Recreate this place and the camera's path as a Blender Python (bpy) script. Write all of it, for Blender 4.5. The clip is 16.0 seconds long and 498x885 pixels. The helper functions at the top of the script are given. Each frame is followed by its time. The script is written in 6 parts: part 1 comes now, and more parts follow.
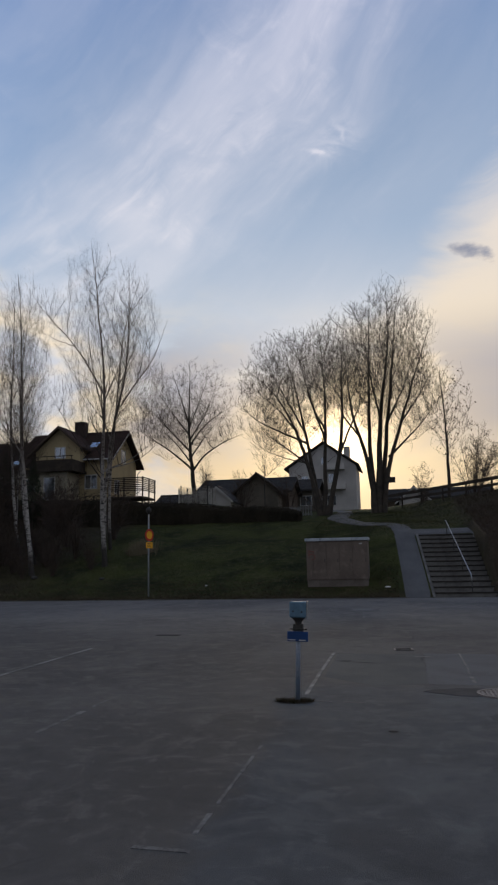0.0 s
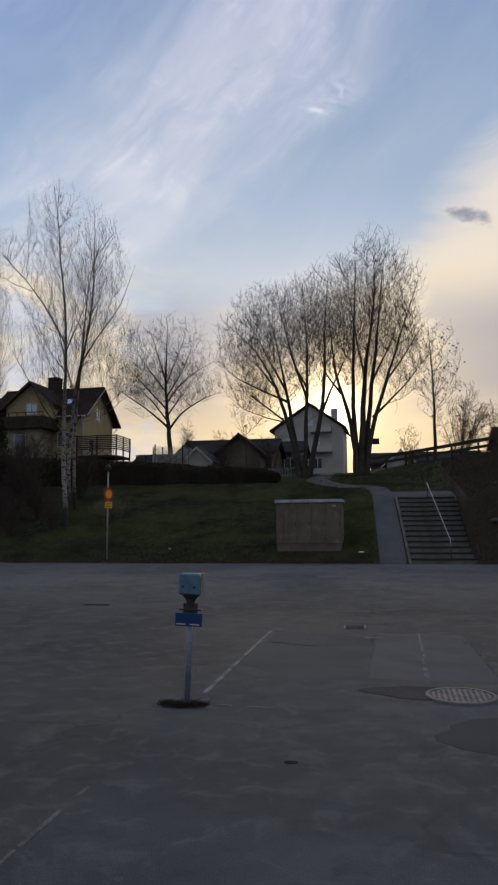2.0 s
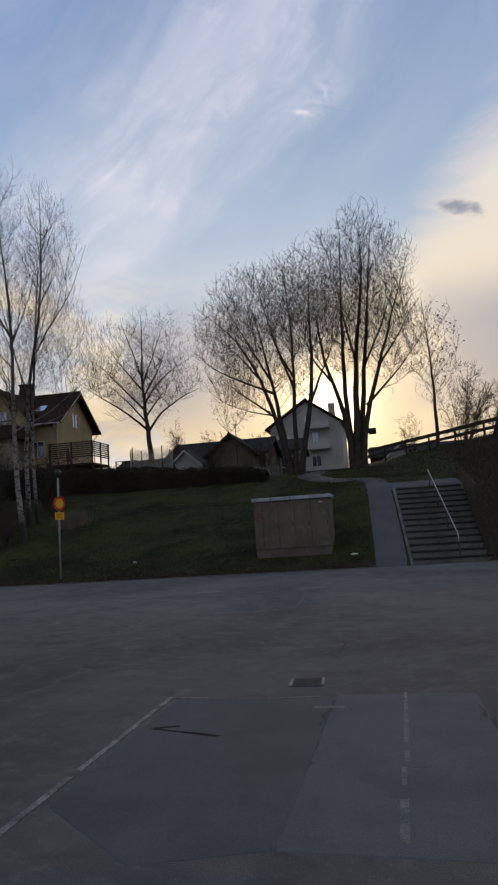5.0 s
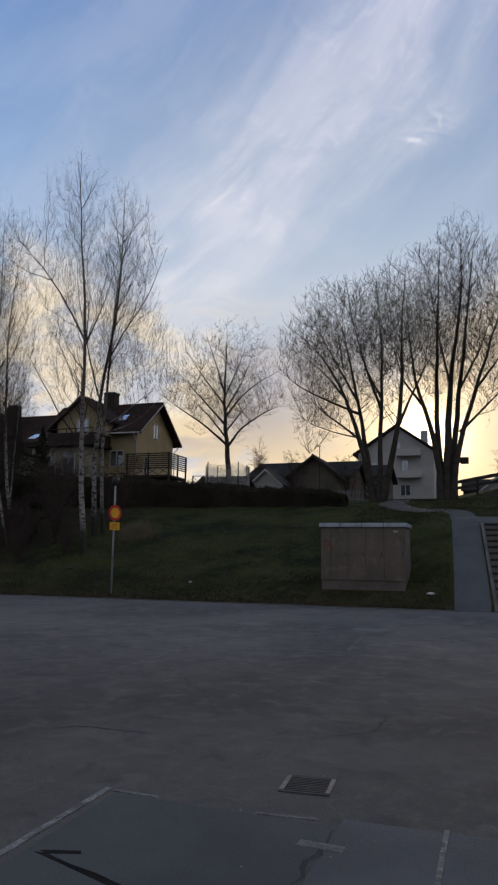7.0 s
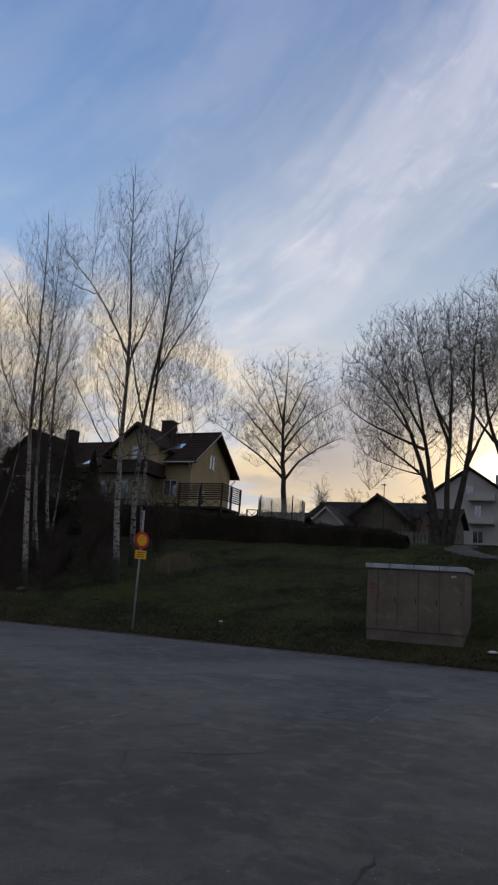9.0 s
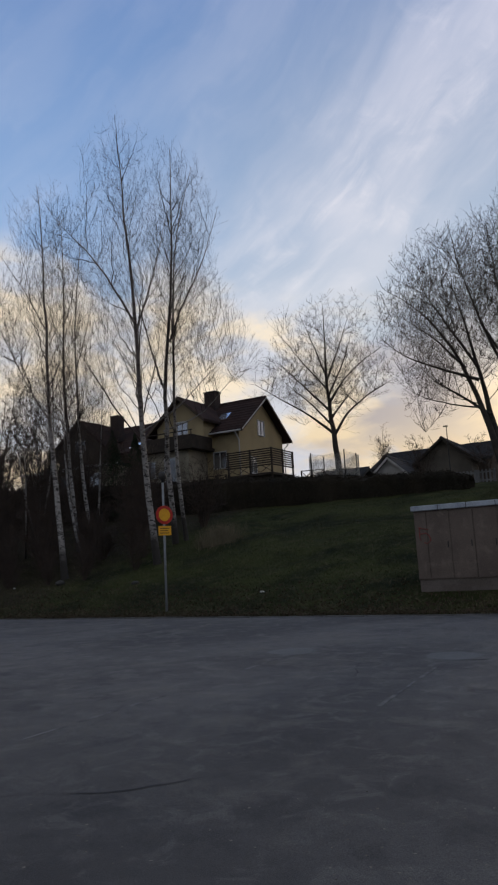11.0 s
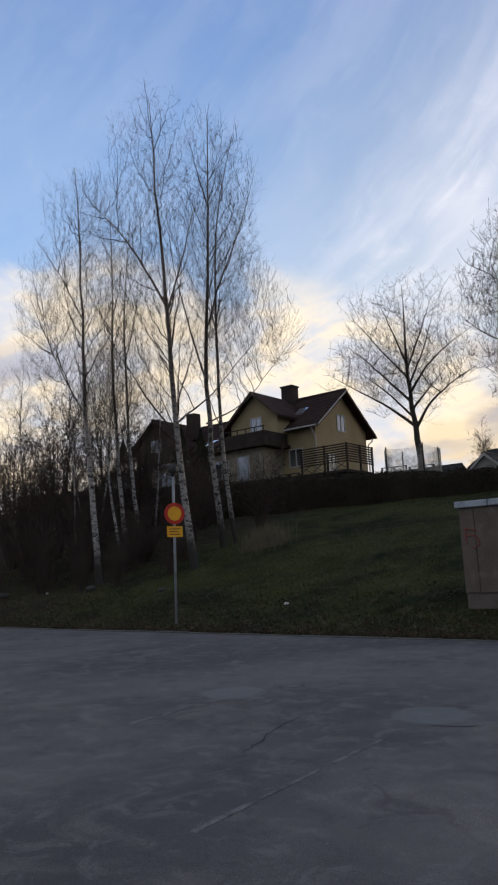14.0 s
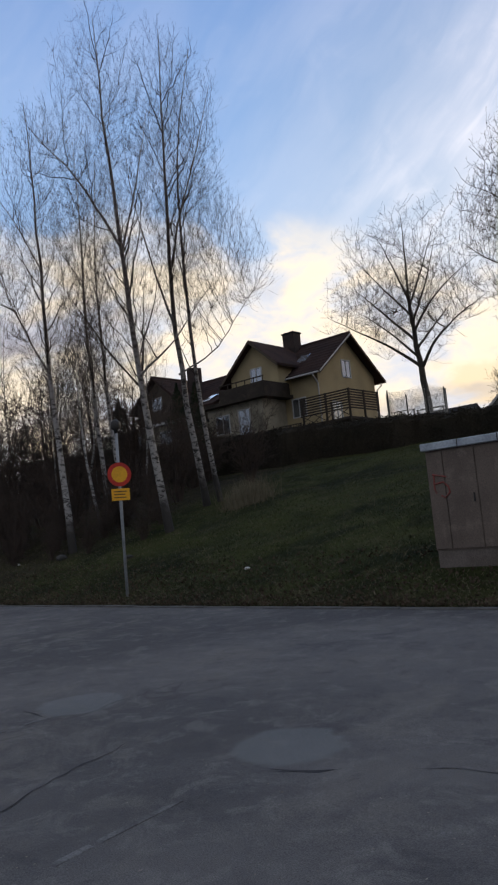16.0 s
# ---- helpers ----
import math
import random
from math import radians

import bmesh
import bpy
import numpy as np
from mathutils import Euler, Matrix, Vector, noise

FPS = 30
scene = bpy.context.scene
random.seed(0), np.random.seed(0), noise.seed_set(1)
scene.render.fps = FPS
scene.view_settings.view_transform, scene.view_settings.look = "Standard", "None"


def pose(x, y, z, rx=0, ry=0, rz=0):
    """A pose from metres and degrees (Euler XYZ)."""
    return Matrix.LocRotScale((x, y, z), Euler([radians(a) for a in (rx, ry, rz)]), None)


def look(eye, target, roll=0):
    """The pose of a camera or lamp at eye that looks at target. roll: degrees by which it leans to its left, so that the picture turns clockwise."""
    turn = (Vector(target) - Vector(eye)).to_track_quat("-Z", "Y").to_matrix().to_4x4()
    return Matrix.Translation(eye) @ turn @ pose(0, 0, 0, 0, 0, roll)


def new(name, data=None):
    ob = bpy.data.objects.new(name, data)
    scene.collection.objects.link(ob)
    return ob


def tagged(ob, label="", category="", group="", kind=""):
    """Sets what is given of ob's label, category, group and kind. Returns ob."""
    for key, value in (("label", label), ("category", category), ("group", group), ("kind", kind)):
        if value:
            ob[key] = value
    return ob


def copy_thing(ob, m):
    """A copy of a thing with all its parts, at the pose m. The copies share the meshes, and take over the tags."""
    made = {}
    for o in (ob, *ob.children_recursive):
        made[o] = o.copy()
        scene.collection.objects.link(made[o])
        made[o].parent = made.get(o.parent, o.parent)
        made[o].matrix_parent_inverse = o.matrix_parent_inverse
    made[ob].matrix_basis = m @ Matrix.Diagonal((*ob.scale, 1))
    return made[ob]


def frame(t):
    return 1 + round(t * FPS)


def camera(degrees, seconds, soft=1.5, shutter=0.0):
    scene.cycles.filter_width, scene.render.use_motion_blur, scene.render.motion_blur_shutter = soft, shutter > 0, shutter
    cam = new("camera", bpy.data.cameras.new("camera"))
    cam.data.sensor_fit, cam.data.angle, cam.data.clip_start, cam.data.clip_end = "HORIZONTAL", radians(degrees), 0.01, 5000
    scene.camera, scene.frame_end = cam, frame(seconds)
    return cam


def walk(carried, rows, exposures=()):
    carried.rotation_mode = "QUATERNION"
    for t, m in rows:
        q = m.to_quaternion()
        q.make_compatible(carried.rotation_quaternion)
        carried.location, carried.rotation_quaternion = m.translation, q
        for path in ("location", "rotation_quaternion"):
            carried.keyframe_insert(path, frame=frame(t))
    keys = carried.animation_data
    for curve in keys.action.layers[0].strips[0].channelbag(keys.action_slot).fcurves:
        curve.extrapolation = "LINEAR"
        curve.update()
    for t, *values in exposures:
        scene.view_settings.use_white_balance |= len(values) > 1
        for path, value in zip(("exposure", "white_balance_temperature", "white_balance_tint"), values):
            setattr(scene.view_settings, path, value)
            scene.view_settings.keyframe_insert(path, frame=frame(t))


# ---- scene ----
from mathutils.kdtree import KDTree

cam = camera(37.8, 16.0, soft=2.2)
PATH = [
    (0, (-1.092, -1.426, 1.64), (-1.486, 0.508, 1.965), -1.1),
    (0.5, (-0.995, -0.733, 1.664), (-1.321, 1.221, 1.939), 1.1),
    (1, (-0.783, -0.375, 1.613), (-1.204, 1.561, 1.887), 0.2),
    (1.5, (-0.706, 0.43, 1.585), (-1.096, 2.382, 1.787), 2.5),
    (2, (-0.541, 0.996, 1.594), (-0.919, 2.947, 1.82), -0.4),
    (2.5, (-0.46, 1.628, 1.606), (-0.779, 3.572, 1.949), 1.2),
    (3, (-0.359, 2.399, 1.598), (-0.655, 4.342, 1.965), -2.1),
    (3.2, (-0.417, 2.807, 1.642), (-0.737, 4.756, 1.957), -2.5),
    (5.3, (-0.011, 5.402, 1.516), (-0.41, 7.347, 1.755), -3.5),
    (5.5, (0.037, 5.464, 1.537), (-0.375, 7.396, 1.849), -2.1),
    (6, (0.052, 6.143, 1.539), (-0.394, 8.076, 1.798), -0.2),
    (6.5, (0.086, 6.831, 1.553), (-0.56, 8.694, 1.892), -0.5),
    (7, (0.117, 7.496, 1.542), (-0.514, 9.368, 1.85), 0.8),
    (7.5, (0.13, 8.165, 1.515), (-0.557, 10.018, 1.823), -2.1),
    (8, (0.112, 8.874, 1.49), (-0.57, 10.733, 1.773), 1.9),
    (8.5, (0.148, 9.504, 1.552), (-0.625, 11.314, 1.909), -0.0),
    (9, (0.201, 10.055, 1.528), (-0.612, 11.836, 1.934), 4.1),
    (9.5, (0.335, 10.674, 1.512), (-0.565, 12.414, 1.912), 0.8),
    (9.7, (0.334, 10.968, 1.513), (-0.616, 12.688, 1.889), -0.9),
    (11.8, (0.598, 13.738, 1.409), (-0.388, 15.448, 1.732), -3.3),
    (12, (0.623, 13.979, 1.396), (-0.404, 15.667, 1.708), -1.2),
    (12.5, (0.659, 14.586, 1.379), (-0.43, 16.243, 1.643), -2.6),
    (13, (0.647, 15.235, 1.404), (-0.523, 16.821, 1.744), -0.6),
    (13.5, (0.74, 15.94, 1.415), (-0.368, 17.568, 1.768), -2.8),
    (14, (0.802, 16.506, 1.443), (-0.436, 18.037, 1.79), -2.5),
    (14.5, (0.758, 17.191, 1.485), (-0.469, 18.738, 1.806), -0.8),
    (15, (0.718, 17.887, 1.468), (-0.562, 19.41, 1.68), -2.0),
    (15.5, (0.709, 18.655, 1.487), (-0.572, 20.168, 1.744), -3.3),
    (16, (0.815, 19.225, 1.491), (-0.504, 20.71, 1.722), -5.3),
]
walk(cam, [(t, look(eye, target, roll)) for t, eye, target, roll in PATH],
     [(0, 0.34), (2, 0.38), (3, 0.25), (6, 0.42), (9.5, 0.33), (12.0, 0.46), (13.5, 0.60), (16, 0.73)])
# camera path set above
SUN_AZ, SUN_EL = radians(-4.8), radians(9.0)
SUN_DIR = Vector((math.sin(SUN_AZ) * math.cos(SUN_EL), math.cos(SUN_AZ) * math.cos(SUN_EL), math.sin(SUN_EL)))


# ---- light ----
def tree_nodes(nt):
    """Small helpers for node building."""
    def n(kind, **values):
        node = nt.nodes.new(kind)
        for k, v in values.items():
            setattr(node, k, v)
        return node

    def put(sock, value):
        if isinstance(value, bpy.types.NodeSocket):
            nt.links.new(value, sock)
        else:
            sock.default_value = value

    def math_(op, a, b=0.0, c=None, clamp=False):
        node = n("ShaderNodeMath", operation=op, use_clamp=clamp)
        put(node.inputs[0], a)
        put(node.inputs[1], b)
        if c is not None:
            put(node.inputs[2], c)
        return node.outputs[0]

    def ramp(value, stops, interp="LINEAR"):
        node = n("ShaderNodeValToRGB")
        node.color_ramp.interpolation = interp
        while len(node.color_ramp.elements) < len(stops):
            node.color_ramp.elements.new(0.5)
        for e, (p, col) in zip(node.color_ramp.elements, stops):
            e.position = p
            e.color = (*col, 1) if len(col) == 3 else col
        put(node.inputs[0], value)
        return node.outputs[0]

    def mix(f, a, b, blend="MIX"):
        node = n("ShaderNodeMix", data_type="RGBA", blend_type=blend)
        put(node.inputs[0], f)
        put(node.inputs[6], a)
        put(node.inputs[7], b)
        return node.outputs[2]

    def noise_(vec, scale, detail=4.0, rough=0.55, dist=0.0):
        node = n("ShaderNodeTexNoise")
        put(node.inputs["Vector"], vec)
        node.inputs["Scale"].default_value = scale
        node.inputs["Detail"].default_value = detail
        node.inputs["Roughness"].default_value = rough
        node.inputs["Distortion"].default_value = dist
        return node.outputs[0]

    def smooth(value, lo, hi):
        node = n("ShaderNodeMapRange", interpolation_type="SMOOTHSTEP")
        put(node.inputs[0], value)
        node.inputs[1].default_value, node.inputs[2].default_value = lo, hi
        return node.outputs[0]

    def combine(x, y, z=0.0):
        node = n("ShaderNodeCombineXYZ")
        put(node.inputs[0], x), put(node.inputs[1], y), put(node.inputs[2], z)
        return node.outputs[0]
    return n, put, math_, ramp, mix, noise_, smooth, combine


def make_world():
    w = bpy.data.worlds.new("world")
    scene.world = w
    w.use_nodes = True
    nt = w.node_tree
    nt.nodes.clear()
    n, put, M, ramp, mix, noise_, smooth, combine = tree_nodes(nt)
    sky = n("ShaderNodeTexSky", sky_type="NISHITA", sun_disc=False)
    sky.sun_elevation, sky.sun_rotation = SUN_EL, SUN_AZ
    sky.air_density, sky.dust_density, sky.ozone_density = 1.0, 0.6, 2.5
    coord = n("ShaderNodeTexCoord").outputs["Generated"]
    sep = n("ShaderNodeSeparateXYZ")
    put(sep.inputs[0], coord)
    x, y, z = sep.outputs
    az = M("MULTIPLY", M("ARCTAN2", x, y), 57.2958)
    el = M("MULTIPLY", M("ARCSINE", z), 57.2958)
    aze = combine(az, el)
    warp = n("ShaderNodeTexNoise")
    put(warp.inputs["Vector"], aze)
    warp.inputs["Scale"].default_value, warp.inputs["Detail"].default_value = 0.09, 3.0
    ws = n("ShaderNodeSeparateXYZ")
    put(ws.inputs[0], warp.outputs["Color"])
    azw = M("ADD", az, M("MULTIPLY", M("SUBTRACT", ws.outputs[0], 0.5), 5.0))
    elw = M("ADD", el, M("MULTIPLY", M("SUBTRACT", ws.outputs[1], 0.5), 5.0))
    # distance along and across the cirrus streaks, which rise to the right
    th = radians(40)
    along = M("ADD", M("MULTIPLY", azw, math.cos(th)), M("MULTIPLY", elw, math.sin(th)))
    across = M("ADD", M("MULTIPLY", azw, -math.sin(th)), M("MULTIPLY", elw, math.cos(th)))
    fib = noise_(combine(M("MULTIPLY", along, 0.05), M("MULTIPLY", across, 0.16)), 1.0, 3.0, 0.45, 0.1)
    fib2 = noise_(combine(M("MULTIPLY", along, 0.10), M("MULTIPLY", across, 0.42)), 1.0, 5.0, 0.55, 0.3)
    dist = M("SUBTRACT", across, SK["band_c"])
    band = M("SUBTRACT", 1.0, smooth(M("ABSOLUTE", dist), 0.0, SK["band_w"]))
    soft = M("ADD", M("MULTIPLY", fib, 0.62), M("MULTIPLY", fib2, 0.38))
    puff = smooth(soft, 0.30, 0.66)
    second = M("SUBTRACT", 1.0, smooth(M("ABSOLUTE", M("SUBTRACT", across, 47.0)), 1.0, 10.0))
    thread = noise_(combine(M("MULTIPLY", along, 0.16), M("MULTIPLY", across, 0.62), 2.0), 1.0, 5.0, 0.55, 0.5)
    tuft_ = noise_(combine(M("MULTIPLY", azw, 0.22), M("MULTIPLY", elw, 0.30), 4.0), 1.0, 6.0, 0.6, 0.6)
    fine = M("MULTIPLY", smooth(thread, 0.34, 0.76), smooth(tuft_, 0.36, 0.66))
    cir = M("ADD", M("MULTIPLY", band, M("ADD", 0.26, M("MULTIPLY", puff, 0.46))), M("MULTIPLY", M("ADD", 0.12, M("MULTIPLY", second, 0.10)), puff), clamp=True)
    cir = M("ADD", cir, M("MULTIPLY", fine, M("ADD", 0.07, M("MULTIPLY", band, 0.34))), clamp=True)
    kx = M("DIVIDE", M("SUBTRACT", azw, -21.5), 2.2)
    ky = M("DIVIDE", M("SUBTRACT", elw, 26.4), 2.0)
    knot = M("EXPONENT", M("MULTIPLY", M("ADD", M("MULTIPLY", kx, kx), M("MULTIPLY", ky, ky)), -1.0))
    cir = M("ADD", cir, M("MULTIPLY", knot, 0.36), clamp=True)
    # a small bright hooked wisp with a faint plume
    da, de = M("SUBTRACT", az, -5.2), M("SUBTRACT", elw, 31.2)
    da = M("ADD", da, M("MULTIPLY", M("SUBTRACT", fib2, 0.5), 3.0))

    def stroke(a0, e0, angle, la, lb):
        c_, s_ = math.cos(radians(angle)), math.sin(radians(angle))
        u, v = M("SUBTRACT", da, a0), M("SUBTRACT", de, e0)
        p = M("DIVIDE", M("ADD", M("MULTIPLY", u, c_), M("MULTIPLY", v, s_)), la)
        q = M("DIVIDE", M("SUBTRACT", M("MULTIPLY", v, c_), M("MULTIPLY", u, s_)), lb)
        return M("EXPONENT", M("MULTIPLY", M("ADD", M("MULTIPLY", p, p), M("MULTIPLY", q, q)), -1.0))
    wisp = M("ADD", M("MULTIPLY", stroke(0, 0, -25, 0.75, 0.22), 0.75), M("MULTIPLY", stroke(2.0, 1.6, 115, 0.8, 0.25), 0.35))
    wisp = M("ADD", wisp, M("MULTIPLY", M("MULTIPLY", stroke(1.6, 0.4, 40, 2.6, 1.2), smooth(tuft_, 0.40, 0.62)), 0.35))
    cir = M("ADD", cir, wisp, clamp=True)
    # nearness to the sun
    dot = n("ShaderNodeVectorMath", operation="DOT_PRODUCT")
    put(dot.inputs[0], coord)
    dot.inputs[1].default_value = SUN_DIR
    near = M("MAXIMUM", dot.outputs["Value"], 0.0)
    g1 = M("POWER", near, 14.0)
    g2 = M("POWER", near, 180.0)
    g3 = M("POWER", near, 1300.0)
    # clear sky
    scaled = n("ShaderNodeVectorMath", operation="SCALE")
    put(scaled.inputs[0], sky.outputs[0])
    scaled.inputs[3].default_value = SK["clear"]
    tint = ramp(M("DIVIDE", el, 60.0, clamp=True), SK["clear_ramp"])
    clear = mix(0.72, scaled.outputs[0], tint)
    fade = M("SUBTRACT", 1.03, M("MULTIPLY", smooth(near, 0.62, 0.95), 0.07))
    dim = n("ShaderNodeVectorMath", operation="SCALE")
    put(dim.inputs[0], clear)
    nt.links.new(fade, dim.inputs["Scale"])
    clear = mix(1.0, dim.outputs[0], mix(smooth(near, 0.72, 0.95), (0.97, 1.0, 1.05, 1), (1.16, 1.03, 0.92, 1)), "MULTIPLY")
    # thin high veil and streaks
    veil_col = ramp(M("DIVIDE", el, 60.0, clamp=True), SK["veil_ramp"])
    base = mix(cir, clear, veil_col)
    # warm haze bank low down, higher towards the right
    low = noise_(combine(M("MULTIPLY", azw, 0.05), M("MULTIPLY", elw, 0.13)), 1.0, 7.0, 0.58, 0.5)
    edge = M("ADD", M("ADD", 15.5, M("MULTIPLY", smooth(az, -10.0, 14.0), 14.5)), M("MULTIPLY", smooth(az, -26.0, -44.0), 5.0))
    m_low = M("SUBTRACT", 1.0, smooth(M("SUBTRACT", M("ADD", el, M("MULTIPLY", low, 16.0)), edge), 2.5, 9.5))
    warm = ramp(M("DIVIDE", el, 30.0, clamp=True), SK["warm_ramp"])
    base = mix(M("MULTIPLY", m_low, 0.9), base, warm)
    # heaped cream clouds low down, away from the sun
    heap = noise_(combine(M("MULTIPLY", azw, 0.085), M("MULTIPLY", elw, 0.17), 7.0), 1.0, 6.0, 0.55, 0.2)
    side = smooth(az, -11.0, -26.0)
    top = M("SUBTRACT", 1.0, smooth(M("SUBTRACT", M("ADD", el, M("MULTIPLY", heap, -6.0)), M("MULTIPLY", smooth(az, -24.0, -44.0), 4.5)), 13.5, 18.5))
    m_heap = M("MULTIPLY", M("MULTIPLY", smooth(heap, 0.36, 0.47), top), M("ADD", 0.15, M("MULTIPLY", side, 0.8)))
    under = noise_(combine(M("MULTIPLY", azw, 0.16), M("MULTIPLY", elw, 0.34), 11.0), 1.0, 5.0, 0.55, 0.2)
    heap_col = mix(smooth(under, 0.38, 0.62), (*SK["heap"], 1), (*SK["heap_dark"], 1))
    base = mix(m_heap, base, heap_col)
    # grey cloud bank near the horizon
    grey = noise_(combine(M("MULTIPLY", azw, 0.06), M("MULTIPLY", elw, 0.20), 3.0), 1.0, 5.0, 0.55, 0.2)
    gl = M("EXPONENT", M("MULTIPLY", M("POWER", M("DIVIDE", M("ABSOLUTE", M("SUBTRACT", az, -16.0)), 8.0), 2.0), -1.0))
    gr = smooth(az, 1.5, 6.0)
    m_grey = M("MULTIPLY", smooth(M("ADD", grey, M("MULTIPLY", M("MAXIMUM", M("MULTIPLY", gl, 0.75), M("MULTIPLY", gr, 1.15)), 0.24)), 0.50, 0.64), M("MULTIPLY", M("SUBTRACT", 1.0, smooth(el, 14.0, 20.0)), smooth(el, 6.0, 11.0)))
    m_grey = M("MULTIPLY", m_grey, M("SUBTRACT", 1.0, M("MULTIPLY", M("POWER", near, 60.0), 0.9)))
    base = mix(M("MULTIPLY", m_grey, 0.8), base, (*SK["grey"], 1))
    # one small dark cloud on the right
    bx = M("DIVIDE", M("SUBTRACT", azw, SK["dark"][0]), 2.0)
    by = M("DIVIDE", M("ADD", M("SUBTRACT", elw, SK["dark"][1]), M("MULTIPLY", M("SUBTRACT", azw, SK["dark"][0]), 0.3)), 0.75)
    blob = M("SUBTRACT", M("ADD", M("MULTIPLY", bx, bx), M("MULTIPLY", by, by)), M("MULTIPLY", noise_(combine(M("MULTIPLY", az, 0.6), M("MULTIPLY", el, 1.1), 5.0), 1.0, 4.0), 2.6))
    base = mix(M("MULTIPLY", M("SUBTRACT", 1.0, smooth(blob, -1.5, -0.2)), 0.95), base, (0.22, 0.24, 0.31, 1))
    # forward scattering round the sun
    glow = mix(1.0, base, mix(g1, (0, 0, 0, 1), (0.02, 0.01, 0.0, 1)), "ADD")
    glow = mix(1.0, glow, mix(g2, (0, 0, 0, 1), (0.36, 0.23, 0.08, 1)), "ADD")
    glow = mix(1.0, glow, mix(g3, (0, 0, 0, 1), (2.6, 2.0, 1.2, 1)), "ADD")
    # sky away from the sun is a plain dim evening blue
    back = mix(smooth(y, -0.1, 0.45), (0.25, 0.27, 0.32, 1), glow)
    bg = n("ShaderNodeBackground")
    put(bg.inputs[0], back)
    bg.inputs[1].default_value = SK["strength"]
    out = n("ShaderNodeOutputWorld")
    nt.links.new(bg.outputs[0], out.inputs[0])


SK = {
    "band_c": 33.6, "band_w": 10.0, "clear": 0.09, "strength": 0.97, "dark": (6.5, 22.8), "grey": (0.27, 0.27, 0.33),
    "heap": (0.76, 0.65, 0.50), "heap_dark": (0.50, 0.52, 0.58),
    "clear_ramp": [(0.0, (0.56, 0.52, 0.40)), (0.22, (0.40, 0.52, 0.67)), (0.42, (0.25, 0.39, 0.62)), (0.75, (0.14, 0.23, 0.45))],
    "veil_ramp": [(0.0, (0.66, 0.58, 0.46)), (0.3, (0.64, 0.64, 0.68)), (0.7, (0.47, 0.49, 0.61))],
    "warm_ramp": [(0.0, (0.70, 0.48, 0.24)), (0.3, (0.70, 0.55, 0.35)), (0.6, (0.73, 0.62, 0.48)), (0.9, (0.66, 0.60, 0.56))],
}
make_world()
sun = new("sun", bpy.data.lights.new("sun", "SUN"))
sun.data.energy, sun.data.angle, sun.data.color = 0.8, radians(10), (1.0, 0.78, 0.5)
sun.matrix_world = look((0, 0, 30), tuple(Vector((0, 0, 30)) - SUN_DIR))


# ---- materials ----
def material(name, base, rough=0.9, spot=None, spot_scale=1.0, amount=0.35, fine=60.0, bump=0.15, metal=0.0, third=None, rand=0.0, spec=0.3):
    """Two-scale material: colour patches at spot_scale, grain at fine, relief."""
    m = bpy.data.materials.new(name)
    m.use_nodes = True
    nt = m.node_tree
    n, put, M, ramp, mix, noise_, smooth, combine = tree_nodes(nt)
    b = nt.nodes["Principled BSDF"]
    co = n("ShaderNodeTexCoord").outputs["Object"]
    big = noise_(co, spot_scale, 5.0, 0.6)
    small = noise_(co, fine, 3.0, 0.6)
    spot = spot or tuple(c * 0.6 for c in base)
    c = mix(smooth(big, 0.38, 0.66), (*base, 1), (*spot, 1))
    if third:
        c = mix(smooth(noise_(co, spot_scale * 3.1, 4.0, 0.65), 0.52, 0.68), c, (*third, 1))
    c = mix(amount, c, mix(1.0, c, ramp(small, [(0.25, (0.25, 0.25, 0.25)), (0.75, (1.6, 1.6, 1.6))]), "MULTIPLY"))
    if rand:
        info = n("ShaderNodeObjectInfo")
        c = mix(1.0, c, ramp(info.outputs["Random"], [(0.0, (1 - rand,) * 3), (1.0, (1 + rand,) * 3)]), "MULTIPLY")
    put(b.inputs["Base Color"], c)
    b.inputs["Roughness"].default_value = rough
    b.inputs["Metallic"].default_value = metal
    b.inputs["Specular IOR Level"].default_value = spec
    if bump:
        bp = n("ShaderNodeBump")
        bp.inputs["Strength"].default_value, bp.inputs["Distance"].default_value = bump, 0.02
        put(bp.inputs["Height"], small)
        nt.links.new(bp.outputs[0], b.inputs["Normal"])
    return m


